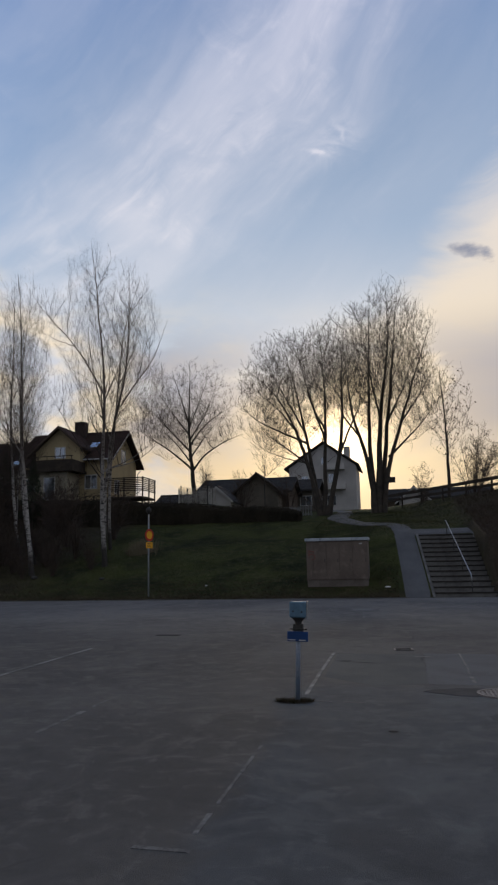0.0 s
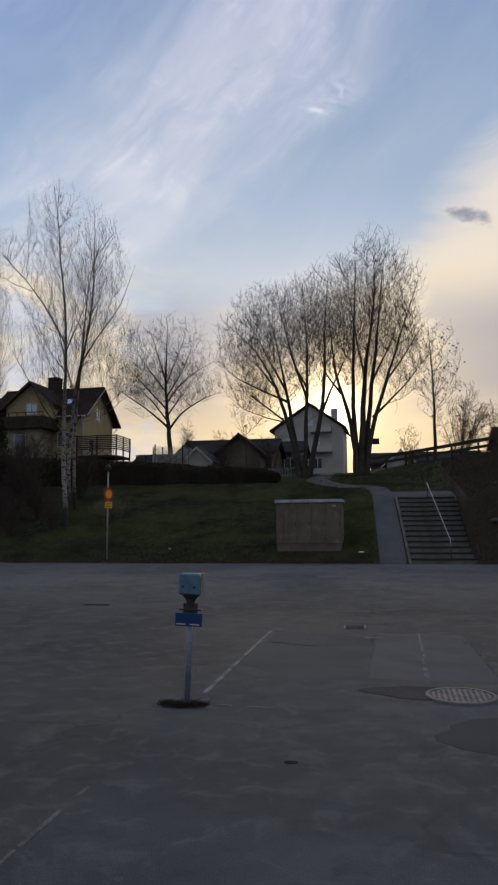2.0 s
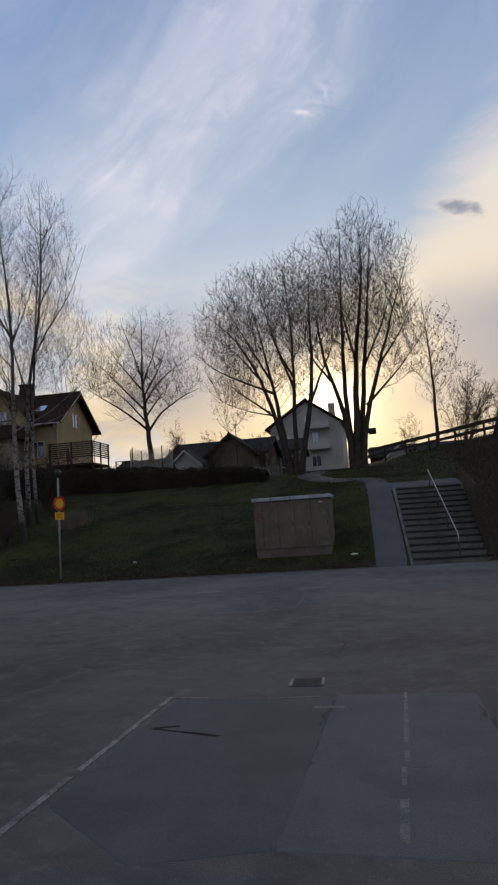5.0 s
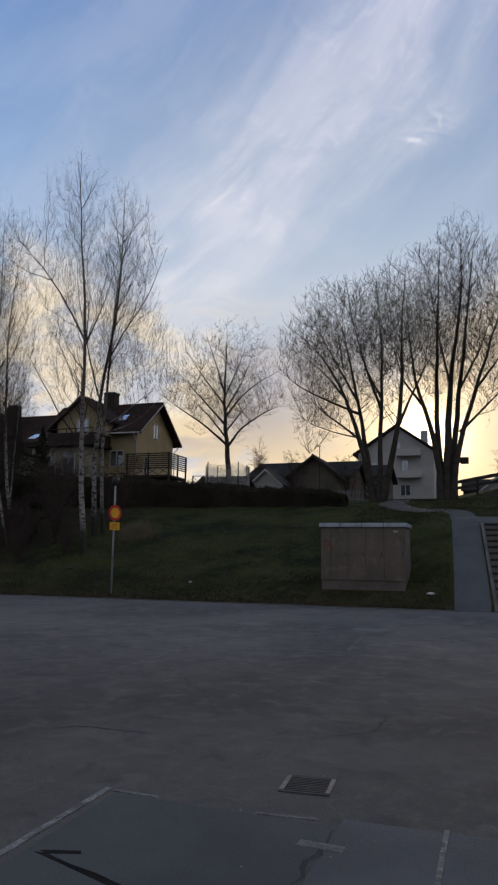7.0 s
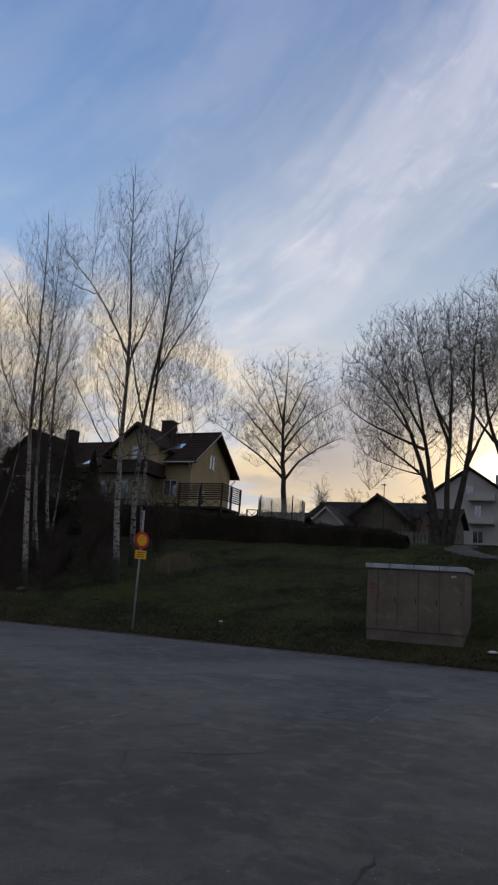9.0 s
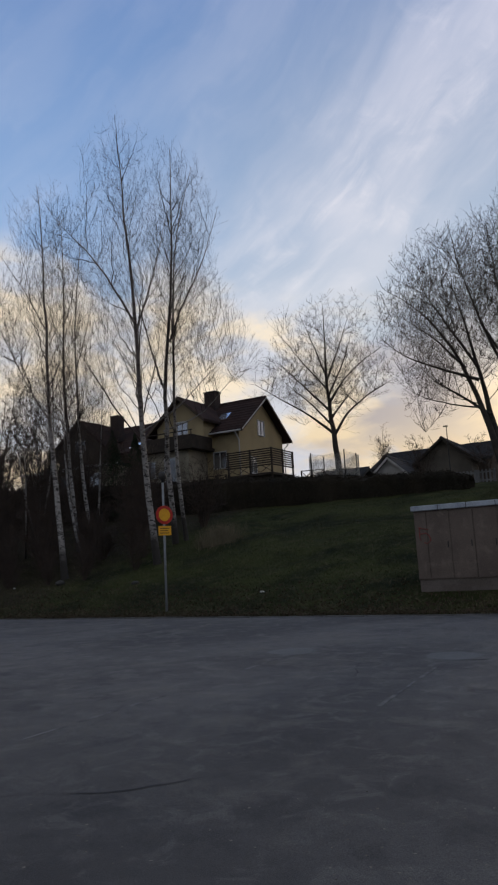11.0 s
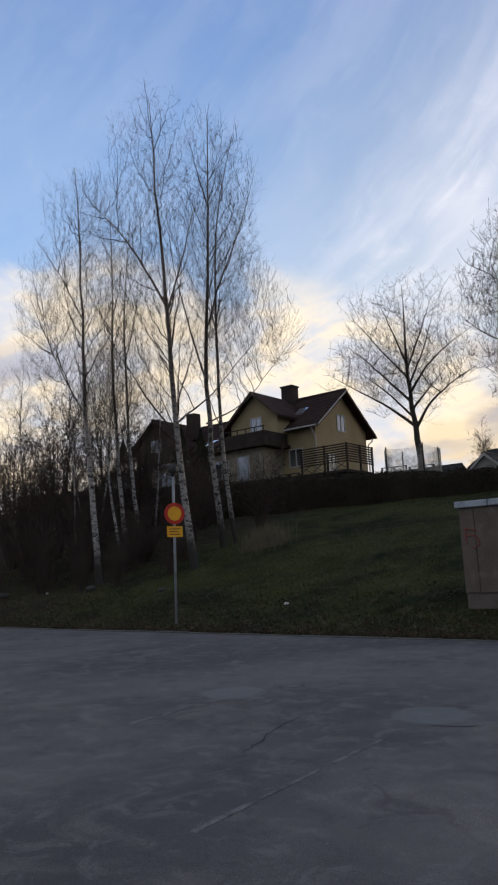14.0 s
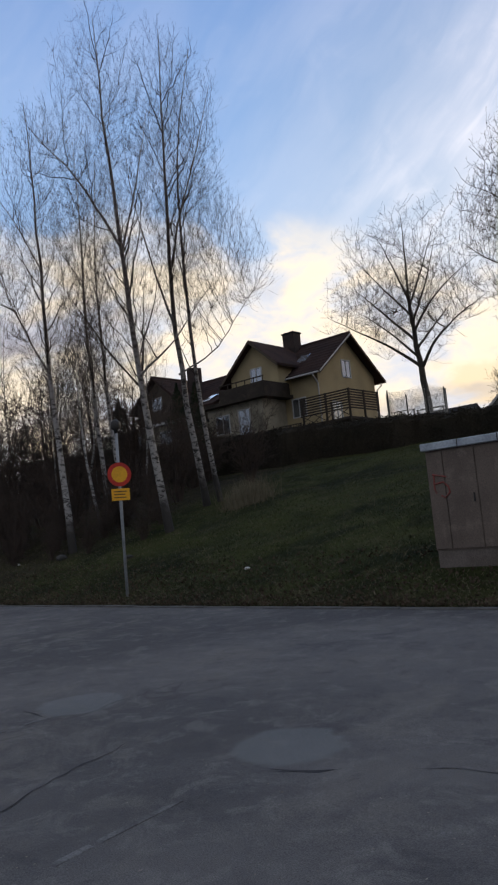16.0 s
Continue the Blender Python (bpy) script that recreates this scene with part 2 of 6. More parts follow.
def asphalt_material():
    m = bpy.data.materials.new("asphalt")
    m.use_nodes = True
    nt = m.node_tree
    n, put, M, ramp, mix, noise_, smooth, combine = tree_nodes(nt)
    b = nt.nodes["Principled BSDF"]
    co = n("ShaderNodeTexCoord").outputs["Object"]
    big = noise_(co, 0.16, 6.0, 0.6, 0.6)
    mid = noise_(co, 0.9, 6.0, 0.65, 0.8)
    grit = noise_(co, 130.0, 2.0, 0.7)
    stone = n("ShaderNodeTexVoronoi")
    put(stone.inputs["Vector"], co)
    stone.inputs["Scale"].default_value = 70.0
    c = mix(smooth(big, 0.38, 0.62), (0.066, 0.063, 0.064, 1), (0.110, 0.104, 0.102, 1))
    c = mix(M("MULTIPLY", smooth(mid, 0.50, 0.68), 0.7), c, (0.135, 0.125, 0.115, 1))
    c = mix(M("MULTIPLY", smooth(mid, 0.46, 0.30), 0.6), c, (0.043, 0.043, 0.047, 1))
    mott = noise_(co, 3.2, 5.0, 0.7, 0.6)
    c = mix(M("MULTIPLY", smooth(mott, 0.50, 0.66), 0.55), c, (0.15, 0.142, 0.135, 1))
    c = mix(M("MULTIPLY", smooth(mott, 0.46, 0.32), 0.4), c, (0.045, 0.044, 0.047, 1))
    # worn pale patches of older repairs
    flat = n("ShaderNodeVectorMath", operation="MULTIPLY")
    put(flat.inputs[0], co)
    flat.inputs[1].default_value = (1, 1, 0)
    for px, py, pr in ((-4.9, 23.1, 0.40), (-2.41, 22.97, 0.40)):
        dd = n("ShaderNodeVectorMath", operation="DISTANCE")
        put(dd.inputs[0], flat.outputs[0])
        dd.inputs[1].default_value = (px, py, 0)
        far = M("ADD", dd.outputs["Value"], M("MULTIPLY", M("SUBTRACT", mid, 0.5), 0.45))
        c = mix(M("MULTIPLY", M("SUBTRACT", 1.0, smooth(far, pr - 0.07, pr + 0.02)), 0.55), c, (0.150, 0.156, 0.156, 1))
    c = mix(0.6, c, mix(1.0, c, ramp(grit, [(0.3, (0.4,) * 3), (0.7, (1.7,) * 3)]), "MULTIPLY"))
    c = mix(M("MULTIPLY", smooth(stone.outputs["Distance"], 0.22, 0.05), 0.25), c, (0.2, 0.19, 0.18, 1))
    # sand specks
    sp = n("ShaderNodeTexVoronoi")
    put(sp.inputs["Vector"], co)
    sp.inputs["Scale"].default_value = 9.0
    c = mix(M("MULTIPLY", smooth(sp.outputs["Distance"], 0.06, 0.03), smooth(noise_(co, 1.3), 0.5, 0.6)), c, (0.22, 0.19, 0.15, 1))
    # hairline cracks
    cr = n("ShaderNodeTexVoronoi", feature="DISTANCE_TO_EDGE")
    wv = n("ShaderNodeTexNoise")
    put(wv.inputs["Vector"], co)
    wv.inputs["Scale"].default_value = 1.4
    add = n("ShaderNodeVectorMath", operation="ADD")
    put(add.inputs[0], co), put(add.inputs[1], wv.outputs["Color"])
    put(cr.inputs["Vector"], add.outputs[0])
    cr.inputs["Scale"].default_value = 0.33
    crack = M("MULTIPLY", smooth(cr.outputs["Distance"], 0.010, 0.002), smooth(noise_(co, 0.35), 0.5, 0.6))
    c = mix(M("MULTIPLY", crack, 0.28), c, (0.025, 0.018, 0.02, 1))
    # smoother bluish resurfacing on the near side, browner dusty asphalt elsewhere
    ps = n("ShaderNodeSeparateXYZ")
    put(ps.inputs[0], co)
    wob = M("MULTIPLY", M("SUBTRACT", mid, 0.5), 1.6)
    blue = M("MULTIPLY", smooth(M("ADD", ps.outputs[0], wob), -2.55, -2.2), M("SUBTRACT", 1.0, smooth(M("ADD", ps.outputs[1], wob), 8.2, 9.0)))
    c = mix(1.0, c, mix(blue, (1.01, 1.0, 0.98, 1), (0.93, 1.02, 1.10, 1)), "MULTIPLY")
    # exposure brightening along the walk, painted into the colour: bays darker, far kerb paler
    far_light = smooth(M("ADD", ps.outputs[1], M("MULTIPLY", wob, 2.0)), 14.0, 22.0)
    c = mix(1.0, c, mix(far_light, (0.80, 0.82, 0.82, 1), (1.15, 1.18, 1.19, 1)), "MULTIPLY")
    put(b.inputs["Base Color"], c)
    put(b.inputs["Roughness"], M("ADD", 0.72, M("MULTIPLY", mid, 0.3)))
    b.inputs["Specular IOR Level"].default_value = 0.28
    bp = n("ShaderNodeBump")
    bp.inputs["Strength"].default_value, bp.inputs["Distance"].default_value = 0.6, 0.01
    put(bp.inputs["Height"], M("SUBTRACT", M("ADD", grit, M("MULTIPLY", mid, 1.5)), M("MULTIPLY", crack, 0.5)))
    nt.links.new(bp.outputs[0], b.inputs["Normal"])
    return m


def ground_material():
    """Lawn in spring: moss green, straw and bare soil, darker leaf litter up the bank."""
    m = bpy.data.materials.new("lawn")
    m.use_nodes = True
    nt = m.node_tree
    n, put, M, ramp, mix, noise_, smooth, combine = tree_nodes(nt)
    b = nt.nodes["Principled BSDF"]
    co = n("ShaderNodeTexCoord").outputs["Object"]
    big = noise_(co, 0.35, 6.0, 0.65, 0.5)
    mid = noise_(co, 2.2, 5.0, 0.65)
    fine = noise_(co, 24.0, 4.0, 0.7)
    c = mix(smooth(big, 0.35, 0.62), (0.012, 0.018, 0.007, 1), (0.048, 0.055, 0.016, 1))
    c = mix(M("MULTIPLY", smooth(mid, 0.5, 0.7), 0.6), c, (0.085, 0.076, 0.038, 1))
    sep = n("ShaderNodeSeparateXYZ")
    put(sep.inputs[0], co)
    kerb_dirt = M("SUBTRACT", 1.0, smooth(M("ADD", sep.outputs[1], mid), 29.0, 30.2))
    bank = smooth(M("ADD", sep.outputs[0], mid), 2.2, 3.2)
    thick = smooth(M("ADD", sep.outputs[0], M("MULTIPLY", mid, 3.0)), -15.5, -18.5)
    crest = M("MULTIPLY", smooth(sep.outputs[0], -1.6, -0.4), smooth(sep.outputs[1], 36.0, 39.0))
    brown = M("MAXIMUM", M("MAXIMUM", M("MAXIMUM", M("MULTIPLY", kerb_dirt, 0.7), bank), M("MULTIPLY", thick, 0.8)), M("MULTIPLY", crest, 0.3))
    soil = mix(smooth(fine, 0.35, 0.7), (0.026, 0.021, 0.015, 1), (0.072, 0.056, 0.040, 1))
    c = mix(brown, c, soil)
    c = mix(0.55, c, mix(1.0, c, ramp(fine, [(0.3, (0.35,) * 3), (0.7, (1.7,) * 3)]), "MULTIPLY"))
    put(b.inputs["Base Color"], c)
    b.inputs["Roughness"].default_value = 1.0
    b.inputs["Specular IOR Level"].default_value = 0.1
    bp = n("ShaderNodeBump")
    bp.inputs["Strength"].default_value, bp.inputs["Distance"].default_value = 0.8, 0.06
    put(bp.inputs["Height"], M("ADD", fine, mid))
    nt.links.new(bp.outputs[0], b.inputs["Normal"])
    return m


def birch_material():
    m = bpy.data.materials.new("birch_bark")
    m.use_nodes = True
    nt = m.node_tree
    n, put, M, ramp, mix, noise_, smooth, combine = tree_nodes(nt)
    b = nt.nodes["Principled BSDF"]
    co = n("ShaderNodeTexCoord").outputs["Object"]
    sep = n("ShaderNodeSeparateXYZ")
    put(sep.inputs[0], co)
    stretched = combine(M("MULTIPLY", sep.outputs[0], 1.6), M("MULTIPLY", sep.outputs[1], 1.6), M("MULTIPLY", sep.outputs[2], 3.0))
    marks = smooth(noise_(stretched, 2.9, 7.0, 0.78, 0.5), 0.49, 0.56)
    foot = smooth(M("ADD", sep.outputs[2], M("MULTIPLY", noise_(co, 3.0), 1.6)), 2.6, 1.4)
    high = smooth(M("ADD", sep.outputs[2], M("MULTIPLY", noise_(co, 1.2), 3.0)), 4.5, 9.5)
    c = mix(marks, (0.36, 0.335, 0.31, 1), (0.042, 0.038, 0.034, 1))
    c = mix(foot, c, (0.045, 0.04, 0.035, 1))
    c = mix(M("MULTIPLY", high, 0.75), c, (0.13, 0.095, 0.075, 1))
    put(b.inputs["Base Color"], c)
    b.inputs["Roughness"].default_value = 0.85
    bp = n("ShaderNodeBump")
    bp.inputs["Strength"].default_value, bp.inputs["Distance"].default_value = 0.5, 0.02
    put(bp.inputs["Height"], marks)
    nt.links.new(bp.outputs[0], b.inputs["Normal"])
    return m


ASPHALT = asphalt_material()
LAWN = ground_material()
BIRCH = birch_material()
BARK = material("bark", (0.075, 0.062, 0.050), 0.95, (0.045, 0.04, 0.034), 3.0, 0.6, 30, 0.7)
TWIG = material("twig_bark", (0.050, 0.038, 0.031), 0.9, (0.036, 0.029, 0.024), 2.0, 0.2, 20, 0.0)
BUD = material("buds", (0.13, 0.115, 0.06), 0.9, (0.09, 0.08, 0.04), 2.0, 0.3, 20, 0.0)
LEAF_DEAD = material("withered_leaf", (0.055, 0.038, 0.025), 0.9, (0.08, 0.055, 0.035), 2.0, 0.3, 20, 0.0)
BRUSH = material("brush_twigs", (0.060, 0.046, 0.038), 0.95, (0.085, 0.06, 0.045), 1.5, 0.3, 20, 0.0)
GRASS = material("grass_blades", (0.026, 0.033, 0.011), 0.95, (0.060, 0.064, 0.022), 0.45, 0.3, 8, 0.0, third=(0.12, 0.105, 0.06))
STRAW = material("dry_grass", (0.20, 0.17, 0.11), 0.95, (0.13, 0.11, 0.07), 1.0, 0.3, 9, 0.0)
WHITE_PAINT = material("worn_line_paint", (0.23, 0.23, 0.225), 0.8, (0.10, 0.10, 0.10), 2.3, 0.7, 45, 0.1, third=(0.08, 0.08, 0.08))
FAINT_PAINT = material("faint_line_paint", (0.165, 0.163, 0.16), 0.85, (0.082, 0.08, 0.08), 2.6, 0.6, 45, 0.1, third=(0.07, 0.07, 0.07))
TAR = material("tar_patch", (0.076, 0.083, 0.085), 0.86, (0.060, 0.066, 0.069), 1.2, 0.4, 110, 0.2, spec=0.22)
TAR_PALE = material("pale_patch", (0.096, 0.101, 0.110), 0.86, (0.078, 0.083, 0.090), 1.6, 0.4, 110, 0.2, spec=0.22)
GHOST_PAINT = material("ghost_paint", (0.165, 0.163, 0.160), 0.9, (0.085, 0.083, 0.082), 5.0, 0.5, 60, 0.2)
GRATE_IRON = material("grate_iron", (0.05, 0.05, 0.052), 0.85, (0.075, 0.07, 0.065), 9.0, 0.4, 90, 0.2)
POLE_GREY = material("grey_pole", (0.30, 0.315, 0.33), 0.6, (0.20, 0.21, 0.22), 3.0, 0.3, 40, 0.05)
POST_STEEL = material("post_steel", (0.20, 0.25, 0.33), 0.55, (0.28, 0.30, 0.34), 6.0, 0.4, 60, 0.1, metal=0.4)
TAR_BLACK = material("black_tar", (0.012, 0.012, 0.012), 0.7, (0.02, 0.02, 0.02), 3.0, 0.3, 90, 0.2, spec=0.02)
TAR_DARK = material("dark_tar", (0.048, 0.048, 0.050), 0.85, (0.066, 0.066, 0.069), 2.0, 0.4, 90, 0.2, spec=0.1)
TAR_MID = material("worn_patch", (0.072, 0.074, 0.076), 0.88, (0.060, 0.062, 0.064), 1.2, 0.4, 110, 0.2, spec=0.1)
SOIL = material("dark_soil", (0.026, 0.022, 0.017), 0.95, (0.04, 0.034, 0.026), 8.0, 0.5, 60, 0.3)
KERB = material("kerb_granite", (0.12, 0.115, 0.11), 0.9, (0.07, 0.068, 0.064), 2.0, 0.6, 70, 0.3)
CONCRETE = material("step_concrete", (0.17, 0.165, 0.155), 0.92, (0.11, 0.105, 0.10), 1.5, 0.5, 60, 0.3)
NOSING_DARK = material("dark_nosing", (0.030, 0.027, 0.024), 0.9, (0.05, 0.044, 0.038), 3.0, 0.5, 30, 0.2)
STEP_TOP = material("step_gravel", (0.135, 0.13, 0.13), 0.95, (0.085, 0.082, 0.08), 2.0, 0.6, 80, 0.3)
STEEL = material("galvanised_steel", (0.42, 0.43, 0.44), 0.45, (0.30, 0.31, 0.32), 4.0, 0.3, 40, 0.05, metal=0.8)
CAST = material("cast_iron", (0.23, 0.205, 0.19), 0.75, (0.16, 0.145, 0.135), 5.0, 0.4, 60, 0.3)
BOX_BROWN = material("brown_cabinet_paint", (0.155, 0.122, 0.10), 0.75, (0.115, 0.09, 0.075), 1.1, 0.35, 40, 0.05, third=(0.19, 0.15, 0.125))
BOX_LID = material("lid_sheet_metal", (0.42, 0.46, 0.50), 0.5, (0.26, 0.29, 0.33), 2.0, 0.3, 30, 0.05, metal=0.2)
GRAFFITI = material("red_spray_paint", (0.25, 0.065, 0.055), 0.8, (0.17, 0.08, 0.065), 9.0, 0.3, 40, 0.0)
SIGN_RED = material("sign_red", (0.55, 0.035, 0.02), 0.5, (0.42, 0.03, 0.02), 3.0, 0.15, 30, 0.0)
SIGN_YELLOW = material("sign_yellow", (0.85, 0.42, 0.02), 0.5, (0.75, 0.36, 0.02), 3.0, 0.15, 30, 0.0)
SIGN_DARK = material("sign_letter", (0.05, 0.04, 0.03), 0.6, None, 3.0, 0.1, 30, 0.0)
SOIL_WEED = material("dark_weeds", (0.045, 0.040, 0.022), 0.95, (0.075, 0.055, 0.035), 9.0, 0.4, 60, 0.0)
DARK_METAL = material("dark_metal", (0.03, 0.03, 0.03), 0.6, (0.05, 0.045, 0.04), 4.0, 0.3, 40, 0.05)
POST_BLUE = material("blue_grey_box", (0.12, 0.21, 0.29), 0.55, (0.09, 0.16, 0.22), 5.0, 0.3, 40, 0.05)
PLATE_BLUE = material("blue_plate", (0.012, 0.05, 0.17), 0.45, (0.01, 0.04, 0.13), 5.0, 0.2, 40, 0.0)
WHITE_TRIM = material("white_wood_paint", (0.55, 0.54, 0.52), 0.7, (0.42, 0.41, 0.40), 2.0, 0.2, 20, 0.05)
YELLOW_WALL = material("yellow_stucco", (0.42, 0.335, 0.19), 0.9, (0.34, 0.27, 0.155), 0.5, 0.25, 25, 0.15)
DIM_WALL = material("weathered_wall", (0.15, 0.13, 0.105), 0.9, (0.10, 0.09, 0.075), 0.5, 0.25, 25, 0.15)
GREY_WALL = material("grey_stucco", (0.38, 0.34, 0.26), 0.9, (0.22, 0.20, 0.15), 0.5, 0.25, 25, 0.15)
WHITE_WALL = material("white_render", (0.48, 0.46, 0.44), 0.9, (0.40, 0.385, 0.37), 0.4, 0.2, 20, 0.1)
DARK_WALL = material("brown_cladding", (0.10, 0.075, 0.055), 0.9, (0.07, 0.055, 0.04), 0.6, 0.25, 25, 0.15)
ROOF = material("roof_tile", (0.058, 0.036, 0.030), 0.95, (0.040, 0.027, 0.024), 0.8, 0.4, 12, 0.3, spec=0.08)
ROOF_DARK = material("roof_felt", (0.045, 0.042, 0.042), 0.9, (0.03, 0.03, 0.03), 0.8, 0.4, 12, 0.3)
WOOD_DARK = material("dark_stained_wood", (0.035, 0.028, 0.022), 0.85, (0.055, 0.042, 0.032), 1.5, 0.4, 30, 0.1)
PICKET = material("white_picket", (0.22, 0.22, 0.22), 0.8, (0.15, 0.15, 0.145), 1.0, 0.2, 20, 0.0)
BRICK = material("chimney_brick", (0.055, 0.038, 0.032), 0.9, (0.035, 0.026, 0.024), 2.0, 0.5, 14, 0.2)
NET = material("net", (0.45, 0.43, 0.38), 0.9, None, 2.0, 0.1, 20, 0.0)
LITTER = material("pale_litter", (0.65, 0.64, 0.60), 0.7, (0.5, 0.5, 0.48), 5.0, 0.2, 20, 0.0)
STONE_PALE = material("pale_grit", (0.24, 0.22, 0.19), 0.95, (0.14, 0.12, 0.10), 9.0, 0.5, 40, 0.2)
STONE = material("field_stone", (0.09, 0.085, 0.08), 0.95, (0.05, 0.05, 0.045), 3.0, 0.5, 40, 0.4)
HEDGE = material("hedge_leaf", (0.030, 0.026, 0.018), 0.95, (0.045, 0.036, 0.024), 1.0, 0.3, 9, 0.0)
EVERGREEN = material("conifer_needles", (0.022, 0.034, 0.018), 0.95, (0.035, 0.045, 0.02), 1.0, 0.3, 9, 0.0)


def glass_material():
    m = bpy.data.materials.new("window_glass")
    m.use_nodes = True
    b = m.node_tree.nodes["Principled BSDF"]
    b.inputs["Base Color"].default_value = (0.30, 0.33, 0.37, 1)
    b.inputs["Metallic"].default_value = 0.85
    b.inputs["Roughness"].default_value = 0.12
    b.inputs["Specular IOR Level"].default_value = 0.8
    return m


GLASS = glass_material()


# ---- mesh helpers ----
def part(name, bm, mat, parent=None, label="", smooth=False):
    me = bpy.data.meshes.new(name)
    bm.to_mesh(me)
    bm.free()
    if smooth:
        me.shade_smooth()
    me.materials.append(mat)
    ob = new(name, me)
    if parent:
        ob.parent = parent
    if label:
        ob["label"] = label
    return ob


def raw(name, verts, faces, mat, parent=None, smooth=False):
    me = bpy.data.meshes.new(name)
    me.from_pydata(verts, [], faces)
    if smooth:
        me.shade_smooth()
    me.materials.append(mat)
    me.update()
    ob = new(name, me)
    if parent:
        ob.parent = parent
    return ob


def empty(name, x, y, z, rz=0.0, rx=0.0, ry=0.0):
    ob = new(name)
    ob.matrix_world = pose(x, y, z, rx, ry, rz)
    ob.empty_display_size = 0.2
    return ob


def box(bm, x0, x1, y0, y1, z0, z1, bevel=0.0):
    vs = [bm.verts.new((x, y, z)) for z in (z0, z1) for y in (y0, y1) for x in (x0, x1)]
    fs = [bm.faces.new([vs[i] for i in f]) for f in ((0, 2, 3, 1), (4, 5, 7, 6), (0, 1, 5, 4), (2, 6, 7, 3), (0, 4, 6, 2), (1, 3, 7, 5))]
    if bevel:
        es = list({e for f in fs for e in f.edges})
        bmesh.ops.bevel(bm, geom=es, offset=bevel, segments=1, profile=0.5, affect="EDGES")
    return bm


def boxes(*specs, bevel=0.0):
    bm = bmesh.new()
    for s in specs:
        box(bm, *s, bevel=bevel)
    return bm


def tube(bm, points, radii, sides=8, cap=True):
    rings = []
    for i, p in enumerate(points):
        p = Vector(p)
        a = Vector(points[max(i - 1, 0)])
        b = Vector(points[min(i + 1, len(points) - 1)])
        d = (b - a).normalized()
        u = d.orthogonal().normalized() if i == 0 else (u - d * u.dot(d)).normalized()
        v = d.cross(u)
        r = radii[i] if hasattr(radii, "__len__") else radii
        rings.append([bm.verts.new(p + (u * math.cos(k) + v * math.sin(k)) * r) for k in np.linspace(0, 2 * math.pi, sides, endpoint=False)])
    for a, b in zip(rings, rings[1:]):
        for k in range(sides):
            bm.faces.new((a[k], a[(k + 1) % sides], b[(k + 1) % sides], b[k]))
    if cap:
        bm.faces.new(rings[0][::-1])
        bm.faces.new(rings[-1])
    return bm


def tubes(*specs, sides=8):
    bm = bmesh.new()
    for pts, r in specs:
        tube(bm, pts, r, sides)
    return bm


def prism(bm, outline, axis, lo, hi):
    """An outline in the two other axes, drawn out along axis."""
    def at(p, v):
        q = list(p)
        q.insert("xyz".index(axis), v)
        return q
    a = [bm.verts.new(at(p, lo)) for p in outline]
    b = [bm.verts.new(at(p, hi)) for p in outline]
    bm.faces.new(a)
    bm.faces.new(b[::-1])
    for i in range(len(a)):
        j = (i + 1) % len(a)
        bm.faces.new((a[j], a[i], b[i], b[j]))
    bmesh.ops.recalc_face_normals(bm, faces=bm.faces)
    return bm


# ---- terrain ----
LAWN_Y = [28.6, 29.2, 30.3, 33.0, 35.0, 37.4, 42.0, 46.0, 50.0, 62.0, 95.0, 130.0]
LAWN_Z = [0.13, 0.27, 0.52, 1.25, 1.85, 2.45, 3.55, 4.20, 4.78, 5.85, 8.2, 8.4]
RAMP_Y = [28.6, 35.2, 38.0, 41.0, 44.0, 47.0, 50.0, 62.0, 95.0, 130.0]
RAMP_Z = [0.13, 2.78, 3.40, 3.70, 3.98, 4.45, 4.80, 5.85, 8.2, 8.4]


def sstep(v, lo, hi):
    t = np.clip((v - lo) / (hi - lo), 0, 1)
    return t * t * (3 - 2 * t)


def terrain(x, y):
    """Height of the ground."""
    x, y = np.asarray(x, float), np.asarray(y, float)
    lawn = np.interp(y, LAWN_Y, LAWN_Z)
    ramp = np.interp(y, RAMP_Y, RAMP_Z)
    k = sstep(x, -5.2, -1.5) * sstep(y, 30.0, 33.0) + sstep(x, -2.3, -1.5) * (1 - sstep(y, 30.0, 33.0))
    z = lawn * (1 - k) + ramp * k
    # raised garden ground of the houses on the left
    z = z + sstep(y, 46.0, 52.0) * sstep(-x, 13.0, 19.0) * (1 - sstep(y, 60, 95)) * 1.1
    d = (7.1 - x) * 0.87 + (44.0 - y) * 0.49
    bank = np.minimum(5.95 - 0.34 * np.maximum(d, 0), 0.13 + np.maximum(y - 28.6, 0) * 0.75)
    z = np.where(x > 2.45, np.maximum(z * 0 + bank, np.where(y > 38, z, -1)), np.where((y > 37) , np.maximum(z, bank), z))
    # bed of the steps
    u = x + (y - 28.75) * 0.062
    z = z - 0.3 * sstep(u, 0.15, 0.35) * (1 - sstep(u, 2.45, 2.65)) * sstep(y, 28.6, 28.8) * (1 - sstep(y, 34.9, 35.3))
    road = np.interp(y, [10, 28.6], [0.0, 0.10])
    return np.where(y < 28.6, road, z)


def bumpy(x, y):
    return 0.05 * math.sin(x * 1.3 + y * 0.7) + 0.04 * math.sin(y * 2.1 - x * 0.9) + 0.03 * math.sin(x * 3.7)


